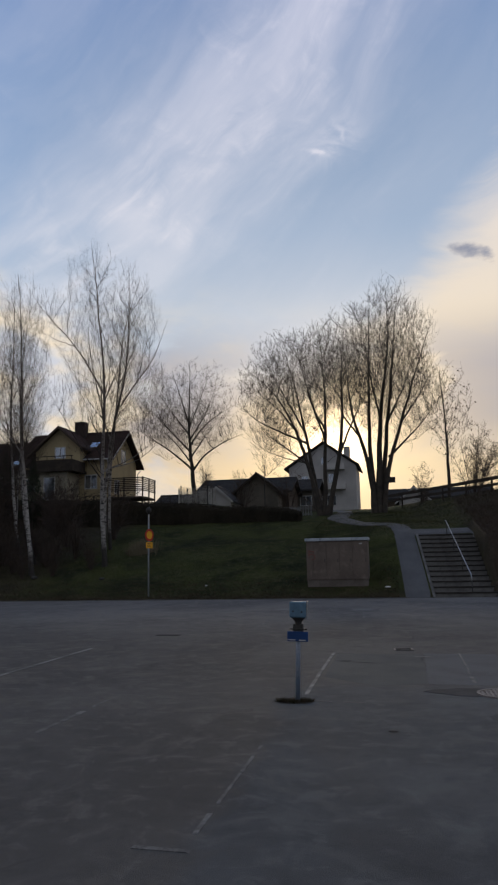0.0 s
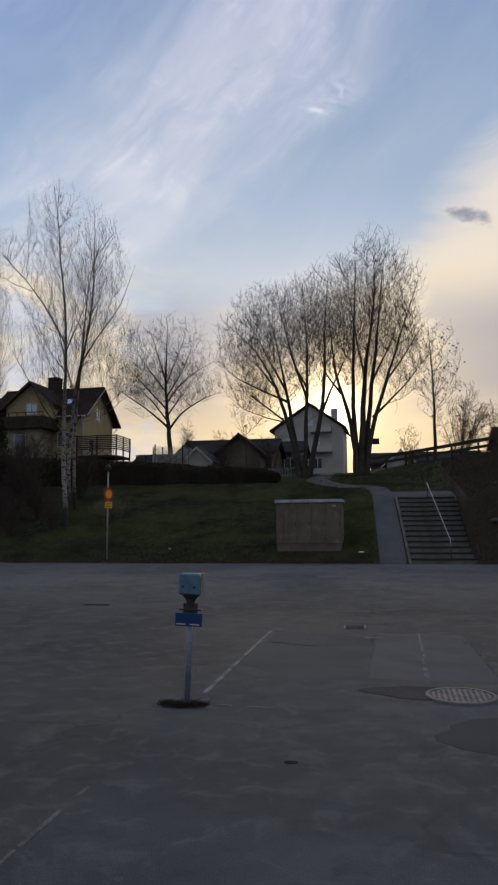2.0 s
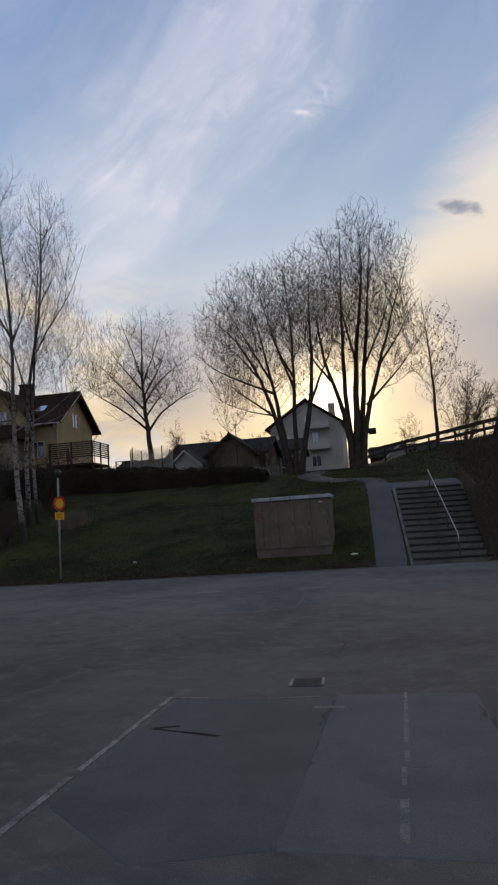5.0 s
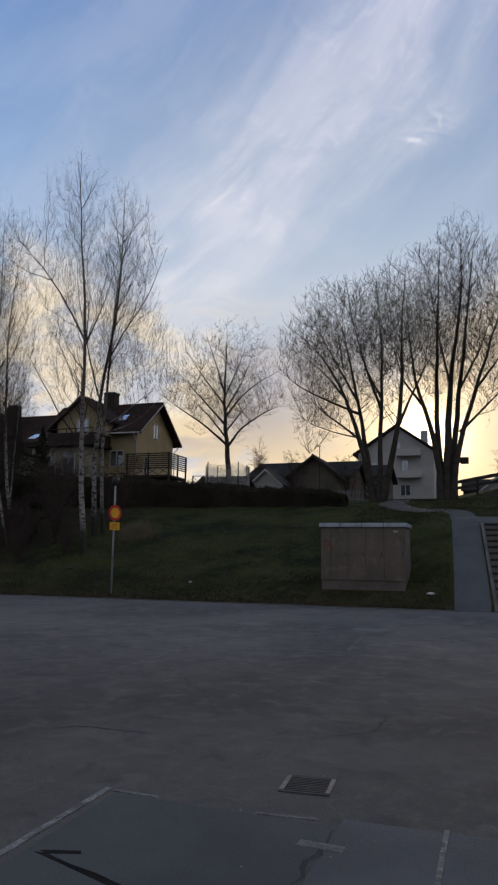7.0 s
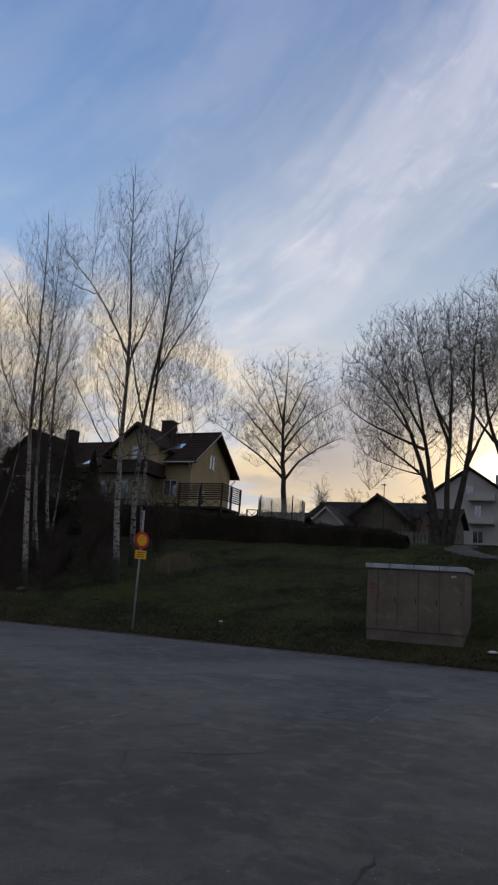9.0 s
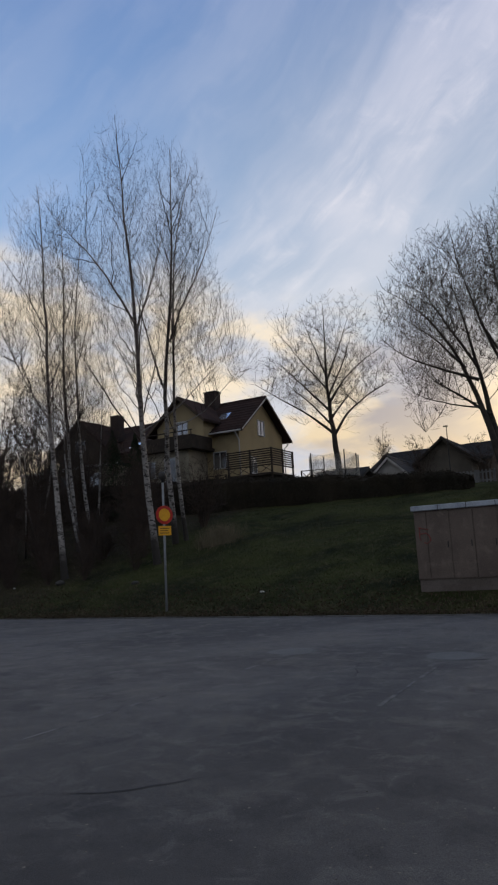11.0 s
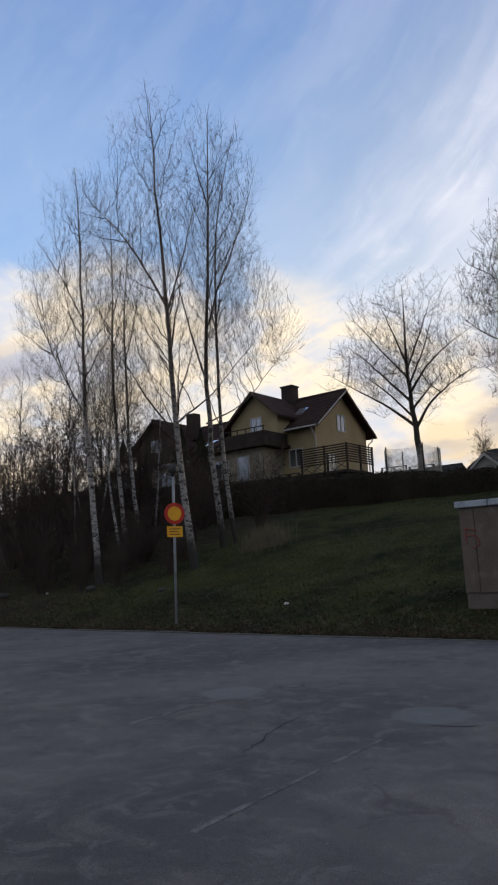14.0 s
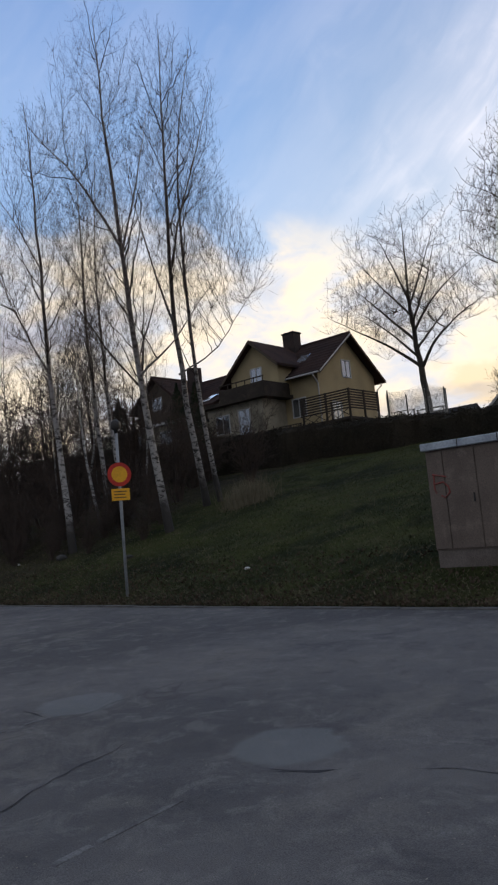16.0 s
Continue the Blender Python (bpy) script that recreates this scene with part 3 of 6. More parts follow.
def sheet(name, xs, ys, mat, lift=0.0, rough=0.0):
    X, Y = np.meshgrid(xs, ys)
    Z = terrain(X, Y) + lift
    if rough:
        Z = Z + rough * (np.sin(X * 1.3 + Y * 0.7) * 0.5 + np.sin(Y * 2.1 - X * 0.9) * 0.4 + np.sin(X * 3.7 + Y) * 0.3) * sstep(Y, 29.0, 30.5) * sstep(-X, 5.4, 6.6)
    v = np.stack([X.ravel(), Y.ravel(), Z.ravel()], -1)
    w, hgt = len(xs), len(ys)
    i = np.arange((hgt - 1) * (w - 1))
    a = (i // (w - 1)) * w + i % (w - 1)
    f = np.stack([a, a + 1, a + w + 1, a + w], -1)
    ob = raw(name, v.tolist(), f.tolist(), mat, smooth=True)
    return ob


far = [-1500, -700, -300, -150, -90, -60]
xs = far + list(np.arange(-45, -3.01, 0.45)) + list(np.arange(-2.9, 3.01, 0.15)) + list(np.arange(3.3, 12.01, 0.45)) + [14, 17, 22, 30, 45, 80, 150, 300, 700, 1500]
ys = list(np.arange(28.6, 60, 0.4)) + [62, 65, 70, 76, 84, 95, 110, 130, 170, 250, 400, 800, 1500]
ground = tagged(sheet("ground", xs, ys, LAWN, 0.0, 0.05), "sloping spring lawn with moss, straw and bare brown earth", "lawn", kind="structure")
xs = far + list(np.arange(-45, 12.01, 3.0)) + [14, 17, 22, 30, 45, 80, 150, 300, 700, 1500]
ys = [-1500, -600, -200, -80, -40, -20, -10, -5, 0, 5, 10, 14, 18, 22, 26, 28.6]
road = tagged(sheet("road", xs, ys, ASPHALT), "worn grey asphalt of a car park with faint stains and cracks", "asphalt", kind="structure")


# ---- trees ----
def sprout(rng, P, R, L, k, span, angle, ratio, taper, n, wig, lift, shape=0.6, keep=0.62, rmin=0.0):
    """k children on each parent line. P: (m, n, 3); R: (m, n); L: (m,)."""
    m, pn = P.shape[:2]
    who = np.repeat(np.arange(m), k)
    t = (np.tile(np.arange(k), m) + rng.random(m * k)) / k
    if m > 12:
        some = rng.random(m * k) < 0.08 + 1.1 * L[who] / np.quantile(L, 0.85)
        who, t = who[some], t[some]
    t = span[0] + (span[1] - span[0]) * t
    f = t * (pn - 1)
    i = np.minimum(f.astype(int), pn - 2)
    g = (f - i)[:, None]
    at = P[who, i] * (1 - g) + P[who, i + 1] * g
    r0 = R[who, i] * (1 - g[:, 0]) + R[who, i + 1] * g[:, 0]
    d = P[who, i + 1] - P[who, i]
    d /= np.linalg.norm(d, axis=1, keepdims=True) + 1e-9
    s = rng.normal(size=d.shape)
    s -= d * (s * d).sum(1, keepdims=True)
    s /= np.linalg.norm(s, axis=1, keepdims=True) + 1e-9
    a = np.radians(rng.uniform(*angle, len(who)))[:, None]
    way = d * np.cos(a) + s * np.sin(a)
    even = 0.7 * L + 0.3 * np.quantile(L, 0.65) if m > 12 else L
    ln = even[who] * ratio * (1 - shape * t) * rng.uniform(0.65, 1.25, len(who))
    step = (ln / (n - 1))[:, None]
    out = [at]
    for _ in range(n - 1):
        way = way + rng.normal(size=way.shape) * wig
        way[:, 2] += lift
        way /= np.linalg.norm(way, axis=1, keepdims=True)
        out.append(out[-1] + way * step)
    P2 = np.stack(out, 1)
    R2 = np.maximum((r0 * keep)[:, None] * np.linspace(1, taper, n)[None], rmin)
    return P2, R2, ln


def lines_mesh(groups):
    """Tubes along lines. groups: (P, R, sides)."""
    V, F, base = [], [], 0
    for P, R, sides in groups:
        m, n = P.shape[:2]
        d = np.gradient(P, axis=1)
        d /= np.linalg.norm(d, axis=2, keepdims=True) + 1e-9
        ref = np.where(np.abs(d[:, :1, 2:3]) > 0.8, np.array([1.0, 0, 0]), np.array([0, 0, 1.0]))
        u = np.cross(d, ref)
        u /= np.linalg.norm(u, axis=2, keepdims=True) + 1e-9
        v = np.cross(d, u)
        k = np.linspace(0, 2 * np.pi, sides, endpoint=False)
        ring = P[:, :, None] + R[:, :, None, None] * (u[:, :, None] * np.cos(k)[:, None] + v[:, :, None] * np.sin(k)[:, None])
        V.append(ring.reshape(-1, 3))
        idx = base + np.arange(m * n * sides).reshape(m, n, sides)
        nx = np.roll(idx, -1, axis=2)
        F.append(np.stack([idx[:, :-1], nx[:, :-1], nx[:, 1:], idx[:, 1:]], -1).reshape(-1, 4))
        base += m * n * sides
    return np.concatenate(V), np.concatenate(F)


def fast_mesh(name, V, F, mat, parent=None, smooth=True):
    k = F.shape[1]
    me = bpy.data.meshes.new(name)
    me.vertices.add(len(V))
    me.vertices.foreach_set("co", np.ascontiguousarray(V, np.float32).ravel())
    me.loops.add(F.size)
    me.loops.foreach_set("vertex_index", np.ascontiguousarray(F, np.int32).ravel())
    me.polygons.add(len(F))
    me.polygons.foreach_set("loop_start", np.arange(0, F.size, k, dtype=np.int32))
    me.polygons.foreach_set("loop_total", np.full(len(F), k, np.int32))
    me.update(calc_edges=True)
    if smooth:
        me.shade_smooth()
    me.materials.append(mat)
    ob = new(name, me)
    if parent:
        ob.parent = parent
    return ob


def flakes(rng, at, size, flat=0.6):
    """Small leaf-shaped four-cornered flakes, folded a little."""
    m = len(at)
    a = rng.normal(size=(m, 3))
    a /= np.linalg.norm(a, axis=1, keepdims=True)
    b = np.cross(a, rng.normal(size=(m, 3)))
    b /= np.linalg.norm(b, axis=1, keepdims=True)
    s = (size * rng.uniform(0.6, 1.3, m))[:, None]
    V = np.stack([at - a * s, at + b * s * flat, at + a * s, at - b * s * flat], 1).reshape(-1, 3)
    return V, np.arange(4 * m).reshape(m, 4)


def resample(points, n):
    p = np.array(points, float)
    s = np.r_[0, np.cumsum(np.linalg.norm(np.diff(p, axis=0), axis=1))]
    q = np.linspace(0, s[-1], n)
    out = np.stack([np.interp(q, s, p[:, k]) for k in range(3)], 1)
    for _ in range(2):
        out[1:-1] = (out[:-2] + 2 * out[1:-1] + out[2:]) / 4
    return out, s[-1]


def inside(rng, blobs, count):
    """Points spread through egg-shaped volumes (x, y, z, rx, ry, rz), a little denser outwards."""
    vol = np.array([b[3] * b[4] * b[5] for b in blobs])
    who = rng.choice(len(blobs), count, p=vol / vol.sum())
    b = np.array(blobs)[who]
    d = rng.normal(size=(count, 3))
    d /= np.linalg.norm(d, axis=1, keepdims=True)
    lumpy = 1 + 0.10 * np.sin(5 * d[:, :1] + 7 * d[:, 2:] + b[:, :1]) + 0.08 * np.sin(11 * d[:, 1:2] - 6 * d[:, 2:] + b[:, 1:2])
    q = rng.random(count)[:, None] ** 0.42 * rng.uniform(0.84, 1.10, (count, 1)) * lumpy
    return b[:, :3] + d * q * b[:, 3:]


def grow(rng, P0, R0, blobs, levels, rise=0.28):
    """Branches that reach out from the nearest wood to points spread through the crown, level by level."""
    at, way, thick = [], [], []

    def add(P, R, m):
        q = np.linspace(0.08, 1, m) * (P.shape[1] - 1)
        i = np.minimum(q.astype(int), P.shape[1] - 2)
        g = (q - i)[None, :, None]
        at.append((P[:, i] * (1 - g) + P[:, i + 1] * g).reshape(-1, 3))
        d = P[:, i + 1] - P[:, i]
        way.append((d / (np.linalg.norm(d, axis=2, keepdims=True) + 1e-9)).reshape(-1, 3))
        thick.append((R[:, i] * (1 - g[..., 0]) + R[:, i + 1] * g[..., 0]).reshape(-1))
    low = min(b[2] - b[5] for b in blobs)
    add(P0, R0, 60)
    out = []
    for count, up, least, most, n, per, rmin, nodes in levels:
        A, D, K = np.concatenate(at), np.concatenate(way), np.concatenate(thick)
        ok = A[:, 2] > low - 1.5
        A, D, K = A[ok], D[ok], K[ok]
        kd = KDTree(len(A))
        for i, p in enumerate(A.tolist()):
            kd.insert(p, i)
        kd.balance()
        T = inside(rng, blobs, count)
        near = np.array([kd.find(p)[2] for p in T.tolist()])
        Q = T.copy()
        Q[:, 2] -= near * up
        idx = np.array([kd.find(p)[1] for p in Q.tolist()])
        o, d = A[idx], T - A[idx]
        ln = np.linalg.norm(d, axis=1)
        ok = (ln > 0.03) & (ln < most) & ((d[:, 2] > 0.12 * ln) | (rng.random(len(ln)) < 0.12))
        o, d, ln, T, idx = o[ok], d[ok] / ln[ok, None], ln[ok], T[ok], idx[ok]
        d = d + np.array([0, 0, rise])
        d /= np.linalg.norm(d, axis=1, keepdims=True)
        ln = np.maximum(ln, least * rng.uniform(0.6, 1.3, len(ln)))
        T = o + d * ln[:, None]
        c = o + d * ln[:, None] * 0.5 - np.array([0, 0, 0.07]) * ln[:, None]
        t = np.linspace(0, 1, n)[None, :, None]
        P = o[:, None] * (1 - t) ** 2 + 2 * c[:, None] * t * (1 - t) + T[:, None] * t * t
        P[:, 1:] += rng.normal(size=P[:, 1:].shape) * (0.022 * np.minimum(ln, 1.0) + 0.004)[:, None, None]
        r0 = np.minimum(K[idx] * 0.75, rmin + per * ln)
        R = np.maximum(r0[:, None] * (1 - 0.75 * t[..., 0]), rmin)
        out.append((P, R))
        add(P, R, nodes)
    return out


def tree(name, seed, base, stems, levels, mat_trunk, mat_twig, label, group="", bud=None, crown_name="crown", category="tree", mat_limb=None, fill=14, blobs=None, rise=0.22):
    """stems: (world points, radius at foot, radius at tip). levels: keyword sets for sprout()."""
    rng = np.random.default_rng(seed)
    root = empty(name, *base)
    tagged(root, label, category, group)
    P0, R0, L0 = [], [], []
    for pts, ra, rb in stems:
        p, ln = resample(pts, 14)
        p = p - np.array(base)
        p[1:-1] += rng.normal(size=(12, 3)) * (0.02 if ra > 0.1 else 0.01)
        t = np.linspace(0, 1, 14)
        r = ra * (1 - t) ** 1.15 + rb
        r[0] *= 1.2
        P0.append(p), R0.append(r), L0.append(ln)
    P0, R0, L0 = np.array(P0), np.array(R0), np.array(L0)
    for k in range(len(P0)):
        V, F = lines_mesh([(P0[k:k + 1], R0[k:k + 1], 9)])
        fast_mesh("trunk" if k == 0 else "stem", V, F, mat_trunk, root)
    P, R, L = P0, R0, L0
    twigs = []
    if blobs:
        blobs = [(b[0] - base[0], b[1] - base[1], b[2] - base[2], *b[3:]) for b in blobs]
        grown = grow(rng, P0, R0, blobs, levels, rise)
        for k in range(len(grown[0][0])):
            V, F = lines_mesh([(grown[0][0][k:k + 1], grown[0][1][k:k + 1], 5)])
            fast_mesh("limb", V, F, mat_limb or mat_trunk, root)
        twigs = [(p, r, 4 if i == 0 else 3) for i, (p, r) in enumerate(grown[1:])]
        P, levels = grown[-1][0], []
    for n, lv in enumerate(levels):
        P, R, L = sprout(rng, P, R, L, **lv)
        if n == 0:
            twigs.append((P, R, 4))
            extra = sprout(rng, P0, R0, L0, fill * 2, (0.35, 1.0), (20, 42), 0.07, 0.4, P.shape[1], 0.02, 0.02, 0.5, 0.3, 0.004)
            twigs.append((*extra[:2], 3))
        else:
            twigs.append((P, R, 4 if n == 1 else 3))
    V, F = lines_mesh(twigs)
    fast_mesh(crown_name, V, F, mat_twig, root)
    if bud:
        size, count, mat, bname, zlo, zhi = bud
        pick = rng.random(len(P)) < count
        at = P[pick][:, -1] + rng.normal(size=(pick.sum(), 3)) * 0.03
        at = at[(at[:, 2] >= zlo) & (at[:, 2] <= zhi)]
        V, F = flakes(rng, at, size)
        tagged(fast_mesh(bname, V, F, mat, root, smooth=False), kind="stuff")
    return root


def birch(seed, base, stems, blobs, size=1.0, label=""):
    lv = [(int(42 * size), 1.3, 0.8, 5.5, 8, 0.0070, 0.0065, 14), (int(270 * size), 1.0, 0.6, 3.0, 5, 0.0038, 0.0038, 7),
          (int(1700 * size), 0.8, 0.45, 2.0, 4, 0.0022, 0.0024, 4), (int(9500 * size), 0.4, 0.26, 1.2, 3, 0.0008, 0.0017, 2)]
    return tree("birch_tree", seed, base, stems, lv, BIRCH, TWIG, label, "birches on the bank", mat_limb=TWIG, blobs=blobs)


def gz(x, y):
    return float(terrain(x, y))


birch(1, (-19.47, 33.0, gz(-19.47, 33.0) - 0.1), [
      ([(-19.45, 33, 1.1), (-19.66, 33, 2.7), (-19.85, 33, 4.8), (-20.2, 33, 7.2), (-20.3, 33, 9.5), (-20.3, 33, 12.2), (-20.5, 33, 14.2), (-20.8, 33, 17.4)], 0.115, 0.010),
      ([(-20.15, 32.9, 7.4), (-21.4, 32.8, 9.2), (-22.4, 32.7, 11.1), (-23.5, 32.7, 12.9)], 0.032, 0.005),
      ([(-20.3, 33, 11.0), (-21.4, 32.8, 13.0), (-22.8, 32.6, 15.0)], 0.025, 0.005)],
      [(-20.6, 33, 13.7, 1.6, 1.6, 3.8), (-20.8, 33, 10.6, 2.4, 2.2, 3.6), (-22.4, 32.8, 11.6, 1.3, 1.3, 2.5)], 1.15, "slender white-barked bare birch on the grassy bank beside the brush")
birch(2, (-16.02, 34.2, gz(-16.02, 34.2) - 0.1), [
      ([(-16.02, 34.2, 1.4), (-15.99, 34, 2.7), (-16.03, 33.8, 3.9), (-15.95, 33.4, 5.8), (-15.68, 33, 8.2), (-15.44, 32.6, 10.4), (-15.7, 32.6, 13.1), (-16.0, 32.7, 15.5), (-16.5, 33, 18.4)], 0.125, 0.009),
      ([(-15.5, 32.6, 10.2), (-16.4, 32.4, 11.9), (-17.4, 32.4, 13.3), (-19.0, 32.3, 15.0), (-19.7, 32.2, 16.2)], 0.040, 0.005),
      ([(-15.9, 33.3, 6.3), (-14.2, 33.3, 7.0), (-12.3, 33.2, 8.3)], 0.032, 0.006),
      ([(-15.5, 32.7, 10.0), (-14.7, 32.8, 12.0), (-14.2, 33, 14.2)], 0.032, 0.005)],
      [(-16.5, 33, 14.7, 1.6, 1.7, 4.0), (-16.2, 33, 10.4, 2.2, 2.1, 3.9), (-18.5, 32.4, 14.4, 1.1, 1.0, 2.0)], 1.35, "tall scarred white birch with bare twigs on the lawn bank")
birch(3, (-17.44, 37.3, gz(-17.44, 37.3) - 0.1), [
      ([(-17.44, 37.3, 2.2), (-17.3, 37, 3.4), (-17.05, 36.5, 4.9), (-16.75, 35.9, 6.5), (-16.3, 35.3, 8.3), (-15.5, 34.6, 10.3), (-15.0, 34.1, 11.3), (-14.65, 34.0, 13.8), (-14.85, 34.2, 15.9), (-14.95, 34.4, 17.7)], 0.12, 0.009),
      ([(-16.3, 35.3, 8.4), (-16.8, 35.0, 10.5), (-17.3, 34.8, 13.0), (-17.5, 34.7, 15.4)], 0.036, 0.005),
      ([(-15.5, 34.7, 10.0), (-14.4, 34.1, 11.1), (-13.3, 33.8, 12.2), (-12.6, 34.0, 14.4)], 0.036, 0.005),
      ([(-16.75, 35.8, 6.8), (-14.8, 35.7, 7.2), (-12.8, 35.5, 8.7)], 0.028, 0.005)],
      [(-14.7, 34.3, 14.2, 1.6, 1.7, 3.7), (-14.0, 34.5, 9.9, 1.9, 1.9, 2.9), (-12.8, 34.9, 8.7, 1.4, 1.0, 1.3)], 1.1, "leaning white birch with a bare forked crown on the bank")
birch(4, (-17.2, 37.75, gz(-17.2, 37.75) - 0.1), [
      ([(-17.2, 37.75, 2.3), (-17.14, 37.3, 4.3), (-16.8, 36.6, 6.9), (-16.4, 36.1, 9.0), (-15.9, 35.6, 11.7), (-15.8, 35.5, 13.9), (-15.3, 35.5, 15.9), (-14.7, 35.5, 17.4)], 0.09, 0.008)],
      [(-15.6, 35.5, 12.6, 1.5, 1.6, 4.0), (-16.2, 35.8, 9.6, 1.4, 1.4, 2.2)], 0.42, "thin dark-barked birch sharing its foot with a taller one")
birch(5, (-22.4, 36.8, gz(-22.4, 36.8) - 0.1), [
      ([(-22.3, 36.8, 2.3), (-22.75, 36.8, 5.0), (-22.95, 36.8, 7.9), (-23.2, 36.8, 11.5), (-23.0, 36.8, 14.1), (-23.2, 36.8, 18.4)], 0.10, 0.009)],
      [(-23.1, 36.8, 14.0, 1.6, 1.6, 4.5), (-23.0, 36.8, 9.8, 1.8, 1.6, 2.8)], 0.6, "slim grey-white birch with a bare crown in the brush")
birch(6, (-21.9, 37.2, gz(-21.9, 37.2) - 0.1), [
      ([(-21.8, 37.2, 2.3), (-22.4, 37.2, 4.9), (-22.6, 37.2, 7.5), (-22.8, 37.2, 11.8), (-22.7, 37.2, 14.2), (-22.3, 37.2, 17.2)], 0.09, 0.008)],
      [(-22.4, 37.2, 12.6, 1.6, 1.6, 4.4), (-22.6, 37.2, 9.0, 1.6, 1.4, 2.3)], 0.5, "slim crooked birch with a bare crown in the brush")
SAPLING = birch(7, (-20.2, 34.8, gz(-20.2, 34.8) - 0.1), [
      ([(-20.2, 34.8, 1.6), (-21.0, 34.8, 4.5), (-21.3, 34.9, 7.5), (-21.2, 35.0, 10.5)], 0.06, 0.007)],
      [(-21.1, 34.9, 8.0, 1.4, 1.3, 3.1)], 0.3, "thin leaning grey birch sapling with bare twigs in the brush")
birch(8, (-29.5, 41.5, gz(-29.5, 41.5) - 0.1), [([(-29.5, 41.5, 3.0), (-29.6, 41.5, 7), (-30.2, 41.5, 10), (-30.5, 41.5, 12.5)], 0.09, 0.008)],
      [(-30.2, 41.5, 10.0, 1.5, 1.5, 3.4)], 0.4, "slender bare birch at the back of the brush")

for x, y, a, q in ((-26.0, 38.0, 70, 1.0), (-27.8, 39.5, 190, 1.1), (-24.6, 40.5, 300, 1.05), (-31.0, 38.5, 20, 1.15), (-25.2, 36.4, 140, 0.8)):
    copy_thing(SAPLING, pose(x, y, gz(x, y) - 0.1, 0, 0, a) @ Matrix.Diagonal((q, q, q, 1)))

# maple in the garden: short trunk, wide round crown
ML = (-16.45, 52.6, 5.6)
tree("maple_tree", 21, ML,
     [([(-16.45, 52.6, 5.4), (-16.5, 52.6, 6.8), (-16.6, 52.6, 8.7), (-16.85, 52.6, 10.8), (-16.9, 52.6, 12.9), (-16.8, 52.6, 15.0), (-16.8, 52.6, 17.0)], 0.21, 0.010),
      ([(-16.6, 52.6, 8.8), (-18.1, 52.2, 10.2), (-19.7, 51.8, 11.3), (-21.2, 51.4, 12.4)], 0.085, 0.008),
      ([(-16.75, 52.6, 10.2), (-18.6, 53.0, 12.1), (-20.0, 53.4, 13.6), (-21.2, 53.8, 14.6)], 0.075, 0.008),
      ([(-16.55, 52.6, 8.8), (-15.5, 52.2, 9.9), (-14.0, 51.8, 10.7), (-12.4, 51.5, 11.2)], 0.085, 0.008),
      ([(-16.8, 52.6, 10.7), (-15.9, 53.0, 12.2), (-14.6, 53.4, 13.3), (-13.4, 53.8, 14.0)], 0.07, 0.008),
      ([(-16.85, 52.6, 12.3), (-17.3, 52.0, 14.3), (-17.8, 51.4, 16.2)], 0.06, 0.008),
      ([(-16.9, 52.6, 12.0), (-16.2, 53.4, 14.4), (-15.7, 54.0, 16.4)], 0.06, 0.008),
      ([(-16.6, 52.6, 9.2), (-17.4, 51.2, 10.6), (-18.4, 49.8, 11.8)], 0.07, 0.008),
      ([(-16.7, 52.6, 9.8), (-16.2, 54.2, 11.4), (-15.6, 55.6, 12.8)], 0.07, 0.008),
      ([(-16.8, 52.6, 11.5), (-18.2, 52.2, 13.4), (-19.4, 51.9, 15.2)], 0.06, 0.008),
      ([(-16.8, 52.6, 11.2), (-15.4, 51.8, 12.8), (-14.5, 51.4, 14.6)], 0.06, 0.008)],
     [(70, 0.6, 0.8, 4.5, 7, 0.0085, 0.0085, 12), (700, 0.5, 0.6, 3.0, 5, 0.0050, 0.0056, 7),
      (2600, 0.3, 0.50, 2.0, 4, 0.0050, 0.0058, 4), (10500, 0.2, 0.30, 1.2, 3, 0.0012, 0.0038, 2)],
     BARK, TWIG, "round-crowned bare maple with one dark trunk behind the hedge",
     blobs=[(-17.0, 52.6, 13.2, 3.9, 3.9, 4.1), (-17.3, 52.6, 11.9, 4.5, 4.0, 2.2)], rise=0.06)


def big(seed, base, stems, blobs, size, label, bud):
    lv = [(int(64 * size), 0.8, 1.0, 5.0, 8, 0.0120, 0.0110, 14), (int(780 * size), 0.7, 0.9, 3.2, 5, 0.0075, 0.0090, 8),
          (int(4600 * size), 0.5, 0.55, 2.2, 4, 0.0050, 0.0064, 4), (int(17000 * size), 0.3, 0.36, 1.3, 3, 0.0014, 0.0050, 2)]
    return tree("willow_tree", seed, base, stems, lv, BARK, TWIG, label, "two big trees on the crest", bud, blobs=blobs, rise=0.10)


